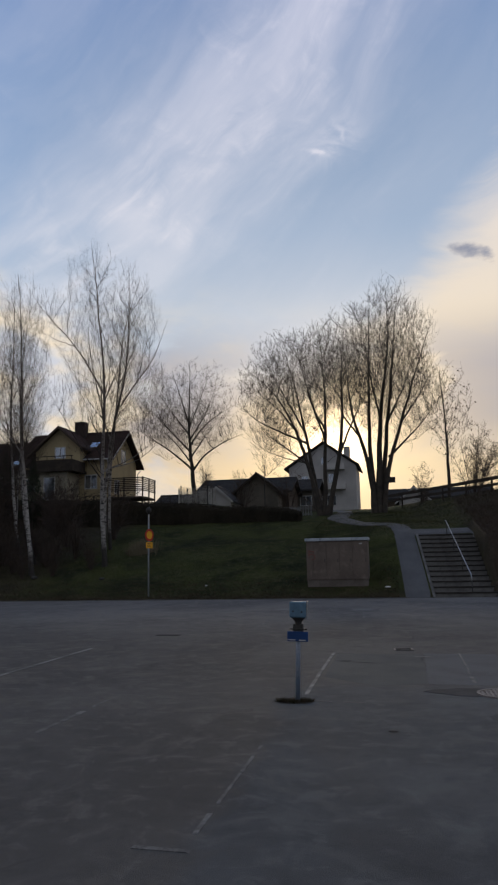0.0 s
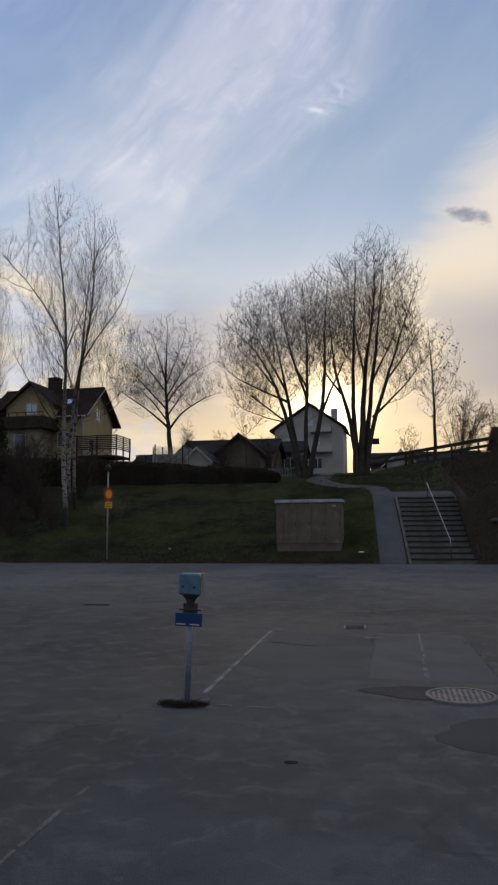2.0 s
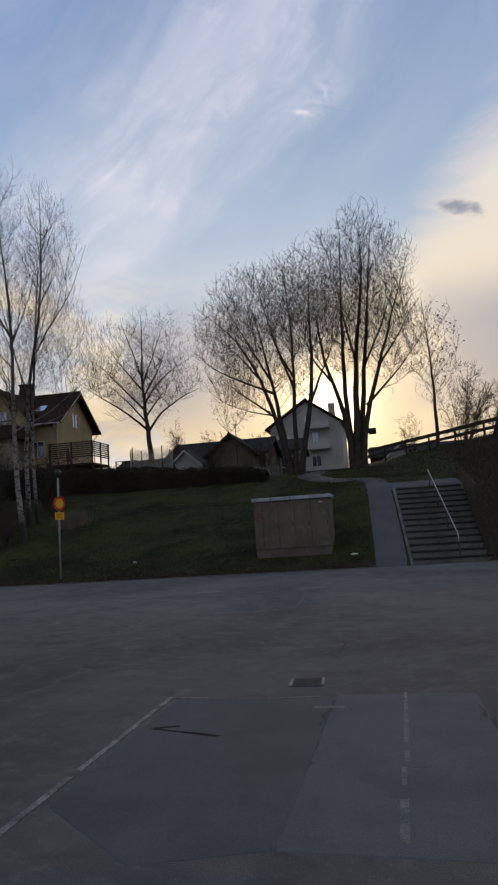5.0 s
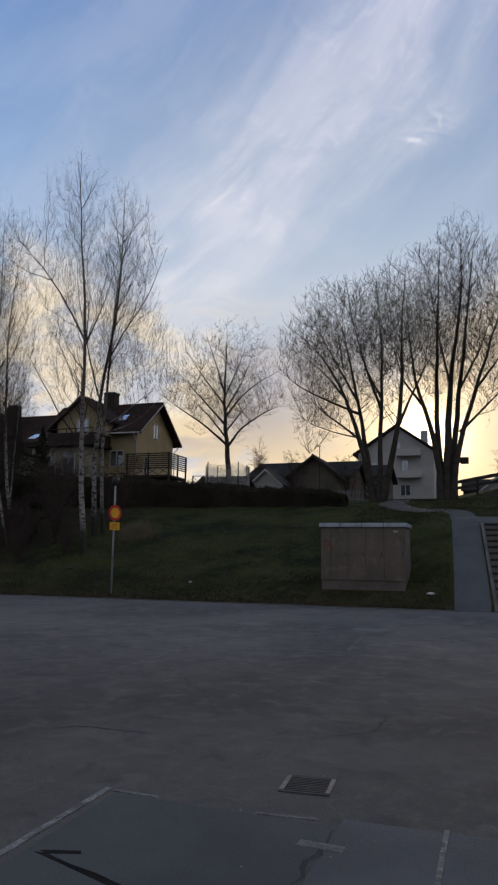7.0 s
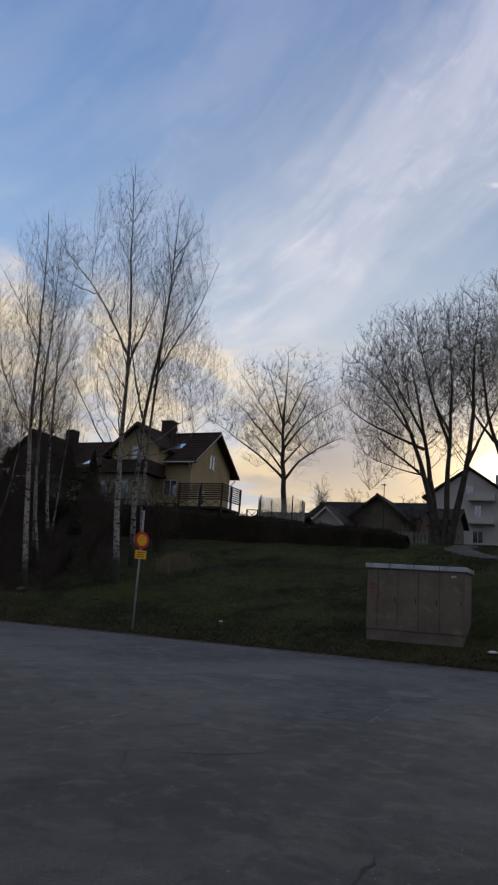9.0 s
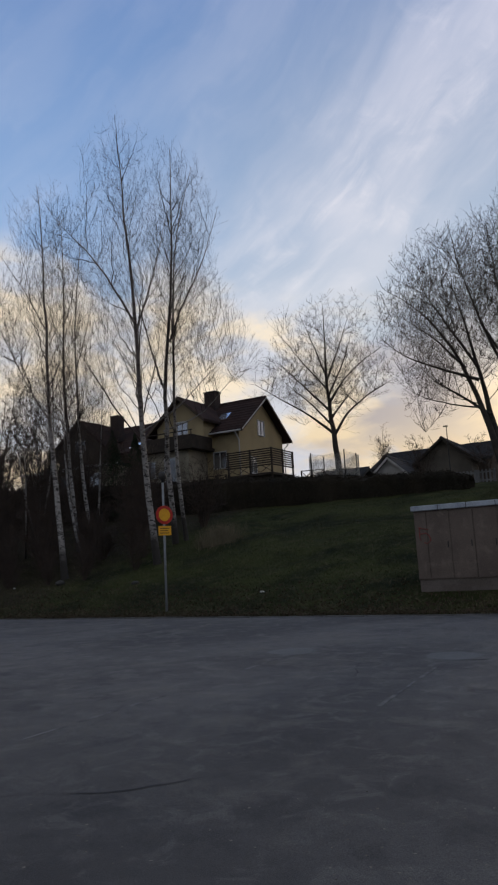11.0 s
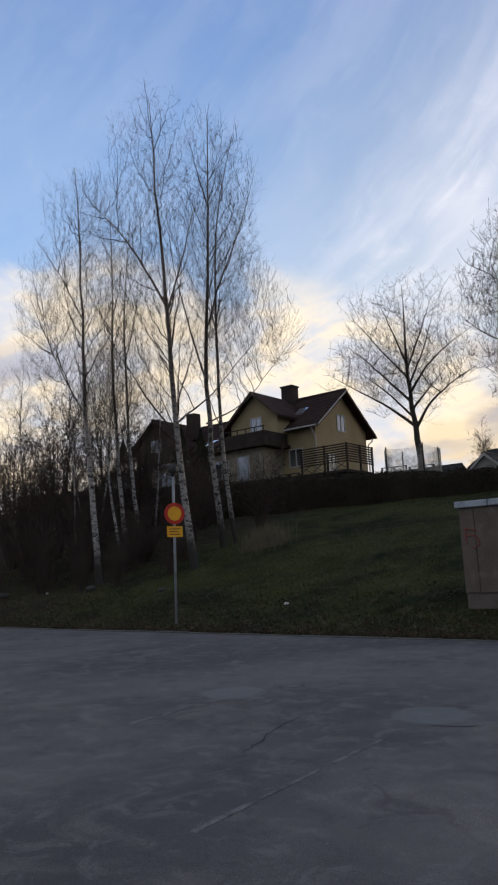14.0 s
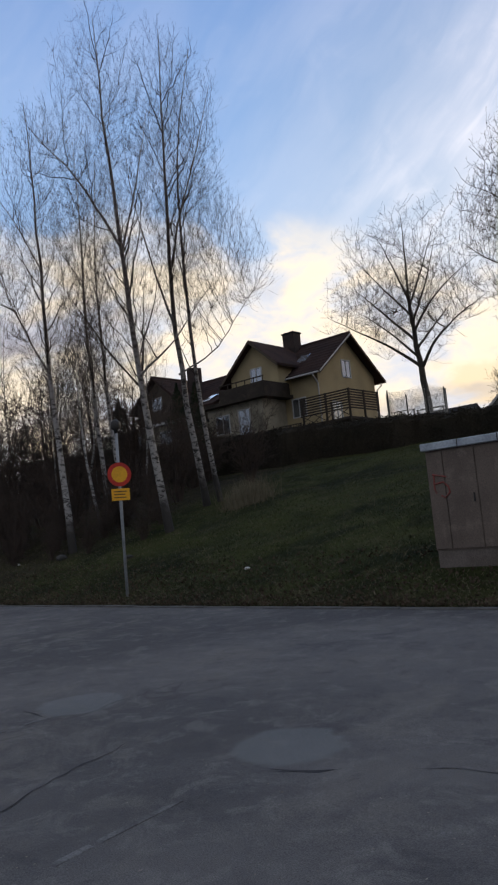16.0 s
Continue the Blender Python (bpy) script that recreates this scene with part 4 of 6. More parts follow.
B1 = (-6.3, 50.2, gz(-6.3, 50.2) - 0.1)
big(31, B1, [
    ([(-6.5, 50.2, 4.6), (-6.85, 50.1, 6.4), (-7.2, 50.0, 8.2), (-7.9, 49.8, 10.7), (-8.8, 49.5, 12.7), (-10.3, 49.2, 14.7), (-11.4, 49.0, 15.4)], 0.20, 0.010),
    ([(-6.4, 50.3, 4.6), (-7.0, 50.6, 7.9), (-7.5, 51.0, 10.9), (-8.1, 51.3, 13.8), (-8.5, 51.6, 15.8), (-9.2, 51.8, 17.2)], 0.19, 0.010),
    ([(-6.2, 50.2, 4.6), (-6.1, 50.2, 8.2), (-6.0, 50.2, 10.2), (-5.9, 50.2, 13.3), (-6.0, 50.2, 15.8), (-6.2, 50.2, 18.4)], 0.18, 0.010),
    ([(-6.0, 50.2, 4.6), (-5.4, 49.8, 7.3), (-4.8, 49.5, 9.2), (-4.6, 49.2, 13.9), (-4.5, 49.0, 16.3), (-4.3, 49.0, 18.4)], 0.21, 0.010),
    ([(-4.9, 49.5, 9.2), (-4.3, 50.0, 10.8), (-3.5, 50.4, 12.5), (-3.2, 51.0, 14.8)], 0.09, 0.008),
    ([(-6.0, 50.2, 11.0), (-7.2, 51.0, 13.4), (-7.6, 52.0, 16.0)], 0.08, 0.008),
    ([(-7.3, 49.9, 10.0), (-9.3, 49.5, 10.9), (-11.0, 49.0, 11.8), (-12.0, 48.6, 13.0)], 0.08, 0.008),
    ([(-7.9, 49.8, 10.7), (-9.0, 48.6, 12.2), (-10.4, 47.6, 13.4)], 0.07, 0.008),
    ([(-7.5, 51.0, 10.9), (-8.8, 50.6, 13.4), (-10.0, 50.2, 15.8), (-10.6, 50.0, 17.0)], 0.08, 0.008),
    ([(-6.0, 50.2, 10.2), (-6.9, 49.6, 13.0), (-7.6, 49.2, 16.0), (-7.9, 49.0, 18.4)], 0.09, 0.008),
    ([(-7.0, 50.4, 8.2), (-8.6, 51.4, 9.6), (-10.4, 52.4, 11.0), (-11.6, 53.2, 12.6)], 0.08, 0.008)],
    [(-7.0, 50.2, 14.2, 4.4, 3.8, 4.7), (-10.1, 50.0, 13.4, 2.5, 2.6, 4.0), (-5.0, 50.2, 15.4, 2.6, 2.6, 4.0), (-9.6, 50.0, 9.9, 1.8, 1.8, 2.2)], 1.2,
    "big many-stemmed tree with budding twigs beside the picket fence", (0.026, 0.5, BUD, "bud", 2, 40))
B2 = (-2.6, 51.5, gz(-2.6, 51.5) - 0.1)
big(32, B2, [
    ([(-2.45, 51.5, 4.7), (-2.5, 51.5, 6.6), (-2.3, 51.5, 8.1), (-2.1, 51.5, 12.2), (-1.5, 51.3, 15.2), (-1.2, 51.2, 18.2), (-1.2, 51.0, 20.6)], 0.27, 0.011),
    ([(-2.75, 51.4, 4.7), (-2.9, 51.3, 7.7), (-3.3, 51.1, 9.7), (-4.0, 50.8, 11.4), (-4.2, 50.5, 13.6), (-4.4, 50.0, 16.8)], 0.22, 0.010),
    ([(-2.7, 51.6, 4.7), (-2.8, 51.8, 7.8), (-3.0, 52.0, 10.3), (-2.8, 52.3, 14.6), (-2.7, 52.5, 17.9), (-2.5, 52.8, 21.6)], 0.21, 0.010),
    ([(-2.3, 51.6, 4.7), (-2.0, 51.9, 8.1), (-1.5, 52.3, 12.3), (-1.1, 52.6, 15.6), (-0.8, 53.0, 18.8), (-0.4, 53.4, 21.8)], 0.22, 0.010),
    ([(-2.15, 51.4, 4.7), (-1.7, 51.4, 8.3), (-0.8, 51.2, 10.8), (-0.1, 51.0, 13.1), (0.9, 50.8, 15.8), (1.8, 50.6, 18.4)], 0.20, 0.010),
    ([(-1.6, 51.4, 8.9), (-0.3, 51.0, 10.1), (0.6, 50.6, 10.9), (2.0, 50.2, 12.6)], 0.09, 0.008),
    ([(-3.7, 50.9, 10.6), (-4.7, 50.2, 11.9), (-5.2, 49.8, 14.0)], 0.08, 0.008),
    ([(-0.6, 51.1, 11.4), (0.6, 52.0, 13.2), (1.9, 52.6, 15.4)], 0.08, 0.008),
    ([(-1.6, 52.2, 11.6), (-0.3, 53.2, 14.4), (0.8, 54.0, 17.6)], 0.08, 0.008),
    ([(-2.1, 51.5, 12.0), (-2.6, 50.2, 14.6), (-3.0, 49.2, 17.6)], 0.08, 0.008)],
    [(-1.4, 51.5, 16.9, 3.5, 3.4, 5.0), (0.3, 51.5, 13.6, 2.5, 2.6, 4.0), (-2.8, 51.4, 14.2, 2.3, 2.4, 4.4)], 1.0,
    "big bare many-stemmed tree with a thick dark base by the path", (0.022, 0.25, BUD, "bud", 2, 40))
# slight tree that keeps withered leaves, on the embankment
T3 = (2.9, 58.0, gz(2.9, 58.0) - 0.1)
tree("ash_tree", 41, T3, [([(2.9, 58, T3[2]), (2.95, 58, 9.5), (2.9, 58, 13.0), (2.7, 58, 16.8)], 0.15, 0.012)],
     [(42, 0.8, 0.5, 4.0, 7, 0.0060, 0.0075, 10), (240, 0.6, 0.5, 2.5, 5, 0.0040, 0.0060, 6), (1100, 0.3, 0.4, 1.6, 3, 0.0020, 0.0050, 3)],
     BARK, TWIG, "slight upright tree with withered leaves on the embankment", bud=(0.085, 0.40, LEAF_DEAD, "foliage", 0, 40),
     blobs=[(3.1, 58.0, 13.3, 2.3, 2.0, 4.0)])


def shrub(seed, base, height, spread, stems, label, group, name="shrub", leaf=None, k=9):
    rng = np.random.default_rng(seed)
    st = []
    for _ in range(stems):
        a, s = rng.uniform(0, 6.283), rng.uniform(0.2, 1.0) * spread
        h = height * rng.uniform(0.6, 1.0)
        st.append(([(base[0] + 0.1 * s * math.cos(a), base[1] + 0.1 * s * math.sin(a), base[2]), (base[0] + 0.5 * s * math.cos(a), base[1] + 0.5 * s * math.sin(a), base[2] + h * 0.5),
                    (base[0] + s * math.cos(a), base[1] + s * math.sin(a), base[2] + h)], 0.03, 0.007))
    return tree(name, seed, base, st,
                [dict(k=k, span=(0.1, 0.98), angle=(25, 60), ratio=0.35, taper=0.4, n=4, wig=0.12, lift=0.05, shape=0.4, keep=0.5, rmin=0.006),
                 dict(k=6, span=(0.1, 1.0), angle=(25, 60), ratio=0.5, taper=0.5, n=3, wig=0.15, lift=0.03, shape=0.3, keep=0.6, rmin=0.006),
                 dict(k=4, span=(0.1, 1.0), angle=(25, 60), ratio=0.6, taper=0.7, n=2, wig=0.18, lift=0.0, shape=0.2, keep=0.7, rmin=0.005)],
                BRUSH, BRUSH, label, group, bud=leaf, category="bush", fill=3)


BR = "leafless shrubs of the brush"
one = shrub(51, (-22.0, 34.5, gz(-22, 34.5) - 0.1), 3.4, 1.5, 12, "dense leafless brown shrub on the bank under the birches", BR)
two = shrub(52, (-24.5, 36.5, gz(-24.5, 36.5) - 0.1), 4.4, 1.8, 12, "tall leafless brown shrub at the back of the brush", BR)
rng = np.random.default_rng(5)
for x, y, s in [(-18.3, 35.6, 0.55), (-23.6, 33.2, 0.9), (-25.8, 34.4, 1.1), (-28.5, 35.5, 1.2), (-31.0, 37.0, 1.4), (-20.3, 38.6, 1.0), (-18.2, 40.5, 0.75), (-22.5, 41.5, 1.1), (-26.0, 41.0, 1.3), (-29.5, 41.5, 1.4), (-33.5, 41.5, 1.6), (-21.0, 36.0, 0.8), (-34.5, 35.8, 1.3), (-38.0, 38.0, 1.6), (-24.0, 44.0, 1.0), (-30.0, 45.0, 1.2), (-19.6, 35.2, 0.75), (-24.8, 33.8, 1.0), (-27.2, 36.8, 1.2), (-19.3, 34.2, 0.42), (-17.2, 34.9, 0.33), (-20.6, 33.1, 0.45), (-22.0, 32.6, 0.5), (-21.2, 31.9, 0.36), (-24.2, 31.9, 0.5), (-18.2, 32.7, 0.33), (-16.5, 33.5, 0.28), (-19.6, 32.3, 0.3)]:
    src = one if rng.random() < 0.5 else two
    m = pose(x, y, gz(x, y) - 0.1, 0, 0, rng.uniform(0, 360)) @ Matrix.Diagonal((s, s, s * rng.uniform(0.85, 1.1) * (1.25 if x < -24 else 1), 1))
    copy_thing(src, m)
shrub(70, (-21.6, 75.0, gz(-21.6, 75.0) - 0.1), 5.8, 0.5, 9, "slender upright poplar bush beyond the gardens", "garden bushes", k=8)
shrub(53, (4.3, 54.0, gz(4.3, 54) - 0.1), 5.0, 2.4, 14, "bare bushy tree behind the fence on the embankment", "bushes behind the fence")
shrub(54, (7.2, 56.0, gz(7.2, 56) - 0.1), 4.2, 2.2, 12, "bare bush behind the fence on the embankment", "bushes behind the fence")
for i, (x, y, h) in enumerate([(-11.4, 68.0, 4.5), (-15.5, 66.0, 3.6), (1.5, 70.0, 4.0), (-7.6, 60.0, 2.0)]):
    shrub(60 + i, (x, y, gz(x, y) - 0.1), h, 1.2, 8, "bare garden bush between the houses", "garden bushes", k=7)


# ---- kerb, path and steps ----
def kerb_line():
    root = tagged(empty("kerb", 0, 28.55, 0), "low worn granite kerb along the edge of the car park", "kerb", kind="structure")
    rng = random.Random(3)
    x = -44.0
    proto = {}
    while x < 12:
        ln = 1.0
        if not -1.15 < x + 0.5 < 2.6:
            me = proto.get("k")
            if not me:
                bm = bmesh.new()
                box(bm, -0.49, 0.49, -0.06, 0.06, -0.12, 0.055, 0.012)
                me = bpy.data.meshes.new("kerb_stone")
                bm.to_mesh(me)
                bm.free()
                me.materials.append(KERB)
                proto["k"] = me
            s = new("kerb_stone", me)
            s.parent = root
            s.location = (x + 0.5, rng.uniform(-0.012, 0.012), 0.10 + rng.uniform(-0.012, 0.008))
            s.rotation_euler = (rng.uniform(-0.05, 0.05), 0, rng.uniform(-0.012, 0.012))
        x += ln + 0.004


def ribbon(name, centre, half, mat, lift=0.03, kind="structure", label="", category="path"):
    """A paved strip that lies on the ground, with an edge of its own."""
    c, ln = resample(centre, max(8, int(sum(math.dist(a, b) for a, b in zip(centre, centre[1:])) / 0.35)))
    hw = np.interp(np.linspace(0, 1, len(c)), np.linspace(0, 1, len(half)), half)
    d = np.gradient(c[:, :2], axis=0)
    d /= np.linalg.norm(d, axis=1, keepdims=True)
    nrm = np.stack([-d[:, 1], d[:, 0]], -1)
    V, F, k = [], [], 7
    for p, nn, h in zip(c, nrm, hw):
        for j in range(k):
            s = (j / (k - 1) * 2 - 1) * h
            x, y = p[0] + nn[0] * s, p[1] + nn[1] * s
            V.append((x, y, gz(x, y) + lift - (0.08 if j in (0, k - 1) else 0)))
    for i in range(len(c) - 1):
        for j in range(k - 1):
            a = i * k + j
            F.append((a, a + 1, a + k + 1, a + k))
    return tagged(raw(name, V, F, mat, smooth=True), label, category, kind=kind)


kerb_line()
ribbon("path", [(-0.50, 28.55, 0), (-0.62, 31, 0), (-0.86, 35, 0), (-1.0, 37.0, 0), (-1.6, 39.5, 0), (-3.0, 42.3, 0), (-4.3, 45.0, 0), (-5.2, 47.5, 0), (-5.0, 52, 0), (-5.5, 60, 0), (-8.0, 75, 0), (-9.5, 92, 0)],
       [0.60, 0.59, 0.62, 0.9, 0.8, 0.7, 0.7, 0.7, 0.8, 0.9, 1.0], PATHM := material("path_asphalt", (0.105, 0.105, 0.108), 0.9, (0.08, 0.08, 0.083), 0.8, 0.5, 90, 0.25), 0.035,
       label="narrow sloping asphalt footpath beside the steps, bending up over the crest")
ribbon("landing", [(-0.9, 36.0, 0), (0.8, 36.0, 0), (2.3, 36.2, 0)], [0.95, 0.9, 0.8], PATHM, 0.04, label="small asphalt landing at the top of the steps")

STEPS = 13
Y0, Y1, ZA, ZB = 28.75, 35.2, 0.13, 2.80
stairs = tagged(empty("stairs", 0.16, Y0, ZA, 3.6), "long flight of shallow outdoor steps with dark nosings and concrete risers", "stairs", kind="structure")
run, rise = (Y1 - Y0) / STEPS, (ZB - ZA) / STEPS
for i in range(STEPS):
    st = new("step")
    st.parent = stairs
    st.location = (0, i * run, i * rise)
    part("riser", boxes((0.0, 2.52, 0.0, 0.10, -0.05, rise - 0.070), bevel=0.006), CONCRETE, st, "worn concrete riser")
    part("nosing", boxes((0.0, 2.52, -0.03, 0.12, rise - 0.068, rise), bevel=0.012), NOSING_DARK, st, "dark step nosing")
    part("tread", boxes((0.02, 2.50, 0.122, run + 0.001, -0.25, rise - 0.012)), STEP_TOP, st, "gravel-filled tread")
bm = bmesh.new()
prism(bm, [(-0.1, -0.3), (-0.1, 0.02), (Y1 - Y0, ZB - ZA + 0.06), (Y1 - Y0, ZB - ZA - 0.5)], "x", -0.10, -0.003)
part("stringer", bm, CONCRETE, stairs, "pale concrete side edge")
bm = bmesh.new()
prism(bm, [(-0.1, -0.3), (-0.1, 0.02), (Y1 - Y0, ZB - ZA + 0.06), (Y1 - Y0, ZB - ZA - 0.5)], "x", 2.523, 2.62)
part("stringer", bm, CONCRETE, stairs, "pale concrete side edge")
rail = tagged(empty("handrail", 1.60, 29.1, 0.04), "steel handrail on posts up the middle of the steps", "handrail")
bz = rise / run
part("rail", tubes(([(0, 0, 0.72), (0, 0.03, 0.86), (0, 0.18, 0.97), (-0.5, 6.1, 0.97 + 6.0 * bz - 0.02), (-0.5, 6.35, 0.95 + 6.0 * bz)], 0.020), sides=10), STEEL, rail, "shiny steel rail", True)
part("post", tubes(([(0, 0, -0.1), (0, 0, 0.72)], 0.022)), DARK_METAL, rail, "dark steel post", True)
for k in (0.33, 0.66, 0.97):
    part("post", tubes(([(-0.5 * k, 6.1 * k, 6.1 * k * bz - 0.15), (-0.5 * k, 6.1 * k, 0.93 + 6.0 * bz * k)], 0.02)), DARK_METAL, rail, "dark steel post", True)

# ---- markings and covers on the asphalt ----
def slab(name, pts, z, mat, label, category, kind=""):
    bm = bmesh.new()
    top = [bm.verts.new((x, y, gz(x, y) + z)) for x, y in pts]
    mx, my = sum(p[0] for p in pts) / len(pts), sum(p[1] for p in pts) / len(pts)
    bot = []
    for x, y in pts:
        q = 0.02 / max(math.hypot(x - mx, y - my), 0.02)
        bot.append(bm.verts.new((x + (x - mx) * q, y + (y - my) * q, gz(x, y) - 0.0015)))
    bm.faces.new(top)
    for i in range(len(pts)):
        j = (i + 1) % len(pts)
        bm.faces.new((top[j], top[i], bot[i], bot[j]))
    bmesh.ops.recalc_face_normals(bm, faces=bm.faces)
    return tagged(part(name, bm, mat), label, category, kind=kind)


def ragged(cx, cy, rx, ry, seed, n=22):
    r = random.Random(seed)
    return [(cx + rx * math.cos(a) * (1 + r.uniform(-0.13, 0.13)), cy + ry * math.sin(a) * (1 + r.uniform(-0.13, 0.13))) for a in np.linspace(0, 2 * math.pi, n, endpoint=False)]


def strip(x0, y0, x1, y1, w=0.1):
    d = Vector((x1 - x0, y1 - y0)).normalized()
    nx, ny = -d.y * w / 2, d.x * w / 2
    return [(x0 - nx, y0 - ny), (x1 - nx, y1 - ny), (x1 + nx, y1 + ny), (x0 + nx, y0 + ny)][::-1]


for x0, y0, x1, y1, w, m in [(-2.34, 8.0, -2.36, 9.9, 0.05, WHITE_PAINT), (-2.36, 10.05, -2.36, 12.05, 0.045, WHITE_PAINT), (-2.42, 3.2, -2.42, 5.4, 0.04, GHOST_PAINT), (-2.72, 2.94, -2.08, 2.91, 0.06, FAINT_PAINT),
                             (-0.2, 11.3, -0.2, 12.06, 0.03, WHITE_PAINT), (-0.2, 10.2, -0.2, 11.28, 0.04, GHOST_PAINT), (-7.2, 9.1, -7.2, 12.55, 0.06, WHITE_PAINT), (-4.75, 5.6, -4.72, 7.4, 0.07, FAINT_PAINT),
                             (-4.74, 21.4, -4.78, 22.7, 0.06, FAINT_PAINT), (-2.2, 19.6, -2.35, 22.25, 0.05, GHOST_PAINT), (-2.3, 12.02, -1.9, 12.0, 0.04, FAINT_PAINT), (-2.15, 7.55, -1.6, 7.5, 0.03, GHOST_PAINT), (-1.3, 11.95, -0.95, 11.97, 0.05, FAINT_PAINT), (-0.95, 11.6, -0.7, 11.58, 0.1, GHOST_PAINT), (-0.22, 9.0, -0.22, 10.1, 0.05, GHOST_PAINT), (-4.7, 16.5, -4.7, 19.5, 0.06, GHOST_PAINT)]:
    if m is WHITE_PAINT:
        slab("parking_line", strip(x0, y0, x1, y1, w), 0.0055, m, "worn white painted parking bay line on the asphalt", "road marking", "structure")
        continue
    pick, length, at = random.Random(int(x0 * 100 + y0 * 10)), math.hypot(x1 - x0, y1 - y0), 0.0
    while at < length - 0.1:
        end = min(at + pick.uniform(0.15, 0.7), length)
        (ax, ay), (bx, by) = [(x0 + (x1 - x0) * q / length, y0 + (y1 - y0) * q / length) for q in (at, end)]
        slab("parking_line", strip(ax, ay, bx, by, w * pick.uniform(0.55, 1.0)), 0.0045, m, "nearly worn away scrap of white parking bay line", "road marking", "structure")
        at = end + pick.uniform(0.03, 0.3)
slab("asphalt_patch", [(-2.25, 9.4), (-1.5, 8.7), (-0.84, 8.9), (-0.81, 11.9), (-2.28, 11.98)], 0.0018, TAR, "large patch of smoother bluish-grey asphalt", "asphalt patch", "structure")
slab("asphalt_patch", [(-0.82, 8.9), (0.50, 8.8), (0.47, 10.2), (0.39, 12.0), (-0.79, 12.03), (-0.81, 10.0)], 0.002, TAR_PALE, "large patch of smoother bluish-grey asphalt", "asphalt patch", "structure")
slab("asphalt_patch", ragged(0.7, 6.9, 0.9, 0.6, 4), 0.003, TAR_MID, "rounded patch of darker asphalt beside the manhole cover", "asphalt patch", "structure")
slab("asphalt_patch", ragged(-0.22, 8.32, 0.62, 0.27, 5), 0.006, TAR_DARK, "dark tar collar round the manhole cover", "asphalt patch", "structure")
slab("tar_seam", [(-2.20, 22.55), (-2.06, 22.57), (-1.92, 22.62), (-1.86, 22.70), (-1.94, 22.645), (-2.06, 22.595)], 0.003, TAR_DARK, "short black strip of tar on the asphalt", "tar seam", "structure")
slab("tar_seam", [(-2.21, 11.0), (-1.95, 10.90), (-1.61, 10.765), (-1.57, 10.80), (-1.78, 10.885), (-1.95, 10.93), (-2.14, 11.005)], 0.005, TAR_BLACK, "short black strip of tar on the asphalt", "tar seam", "structure")
slab("tar_seam", [(-2.19, 11.03), (-2.14, 11.00), (-1.97, 11.055), (-1.99, 11.09)], 0.005, TAR_BLACK, "short black scrap of tar on the asphalt", "tar seam", "structure")
slab("tar_seam", strip(-6.68, 15.0, -6.13, 15.0, 0.16), 0.006, TAR_BLACK, "short black strip of tar on the asphalt", "tar seam", "structure")
slab("tar_seam", ragged(-1.25, 6.08, 0.04, 0.03, 8, 9), 0.003, TAR_BLACK, "short black strip of tar on the asphalt", "tar seam", "structure")


def crack(points, w, seed):
    """A ragged tar-dark crack along a line on the asphalt."""
    r_ = random.Random(seed)
    line, _ = resample([(x, y, 0) for x, y in points], max(6, int(sum(math.dist(a, b) for a, b in zip(points, points[1:])) / 0.09)))
    d = np.gradient(line[:, :2], axis=0)
    d /= np.linalg.norm(d, axis=1, keepdims=True)
    left, right = [], []
    for i, (p, q) in enumerate(zip(line, d)):
        off, h = r_.uniform(-0.025, 0.025), w * r_.uniform(0.25, 1.0) * min(1, (i + 0.3) / 3, (len(line) - i - 0.7) / 3) / 2
        left.append((p[0] - q[1] * (off + h), p[1] + q[0] * (off + h)))
        right.append((p[0] - q[1] * (off - h), p[1] + q[0] * (off - h)))
    V = [(x, y, gz(x, y) + 0.0035) for x, y in left + right]
    n = len(left)
    F = [(i, n + i, n + i + 1, i + 1) for i in range(n - 1)]
    tagged(raw("crack", V, F, TAR_DARK), "thin ragged dark crack in the asphalt", "crack", kind="structure")


for k, (pts, w) in enumerate([([(-3.0, 20.9), (-3.18, 21.4), (-3.38, 22.0), (-3.5, 22.55)], 0.02), ([(-2.2, 22.52), (-1.95, 22.62), (-1.80, 22.72)], 0.03), ([(-1.5, 22.9), (-1.2, 23.02), (-0.7, 23.1)], 0.02),
                              ([(-5.25, 22.75), (-5.0, 22.68), (-4.75, 22.7)], 0.03), ([(-3.9, 13.2), (-3.4, 13.5), (-2.7, 13.45)], 0.03), ([(-4.1, 12.2), (-3.6, 12.5)], 0.035), ([(-1.3, 13.9), (-0.9, 14.3), (-0.95, 14.9)], 0.03),
                              ([(-3.3, 16.4), (-2.8, 16.7), (-2.5, 17.1)], 0.035), ([(-0.82, 11.85), (-0.84, 11.2), (-0.83, 10.3), (-0.85, 9.6)], 0.05), ([(0.40, 11.6), (0.44, 10.6), (0.50, 9.4), (0.50, 8.8)], 0.05)]):
    crack(pts, w, 40 + k)


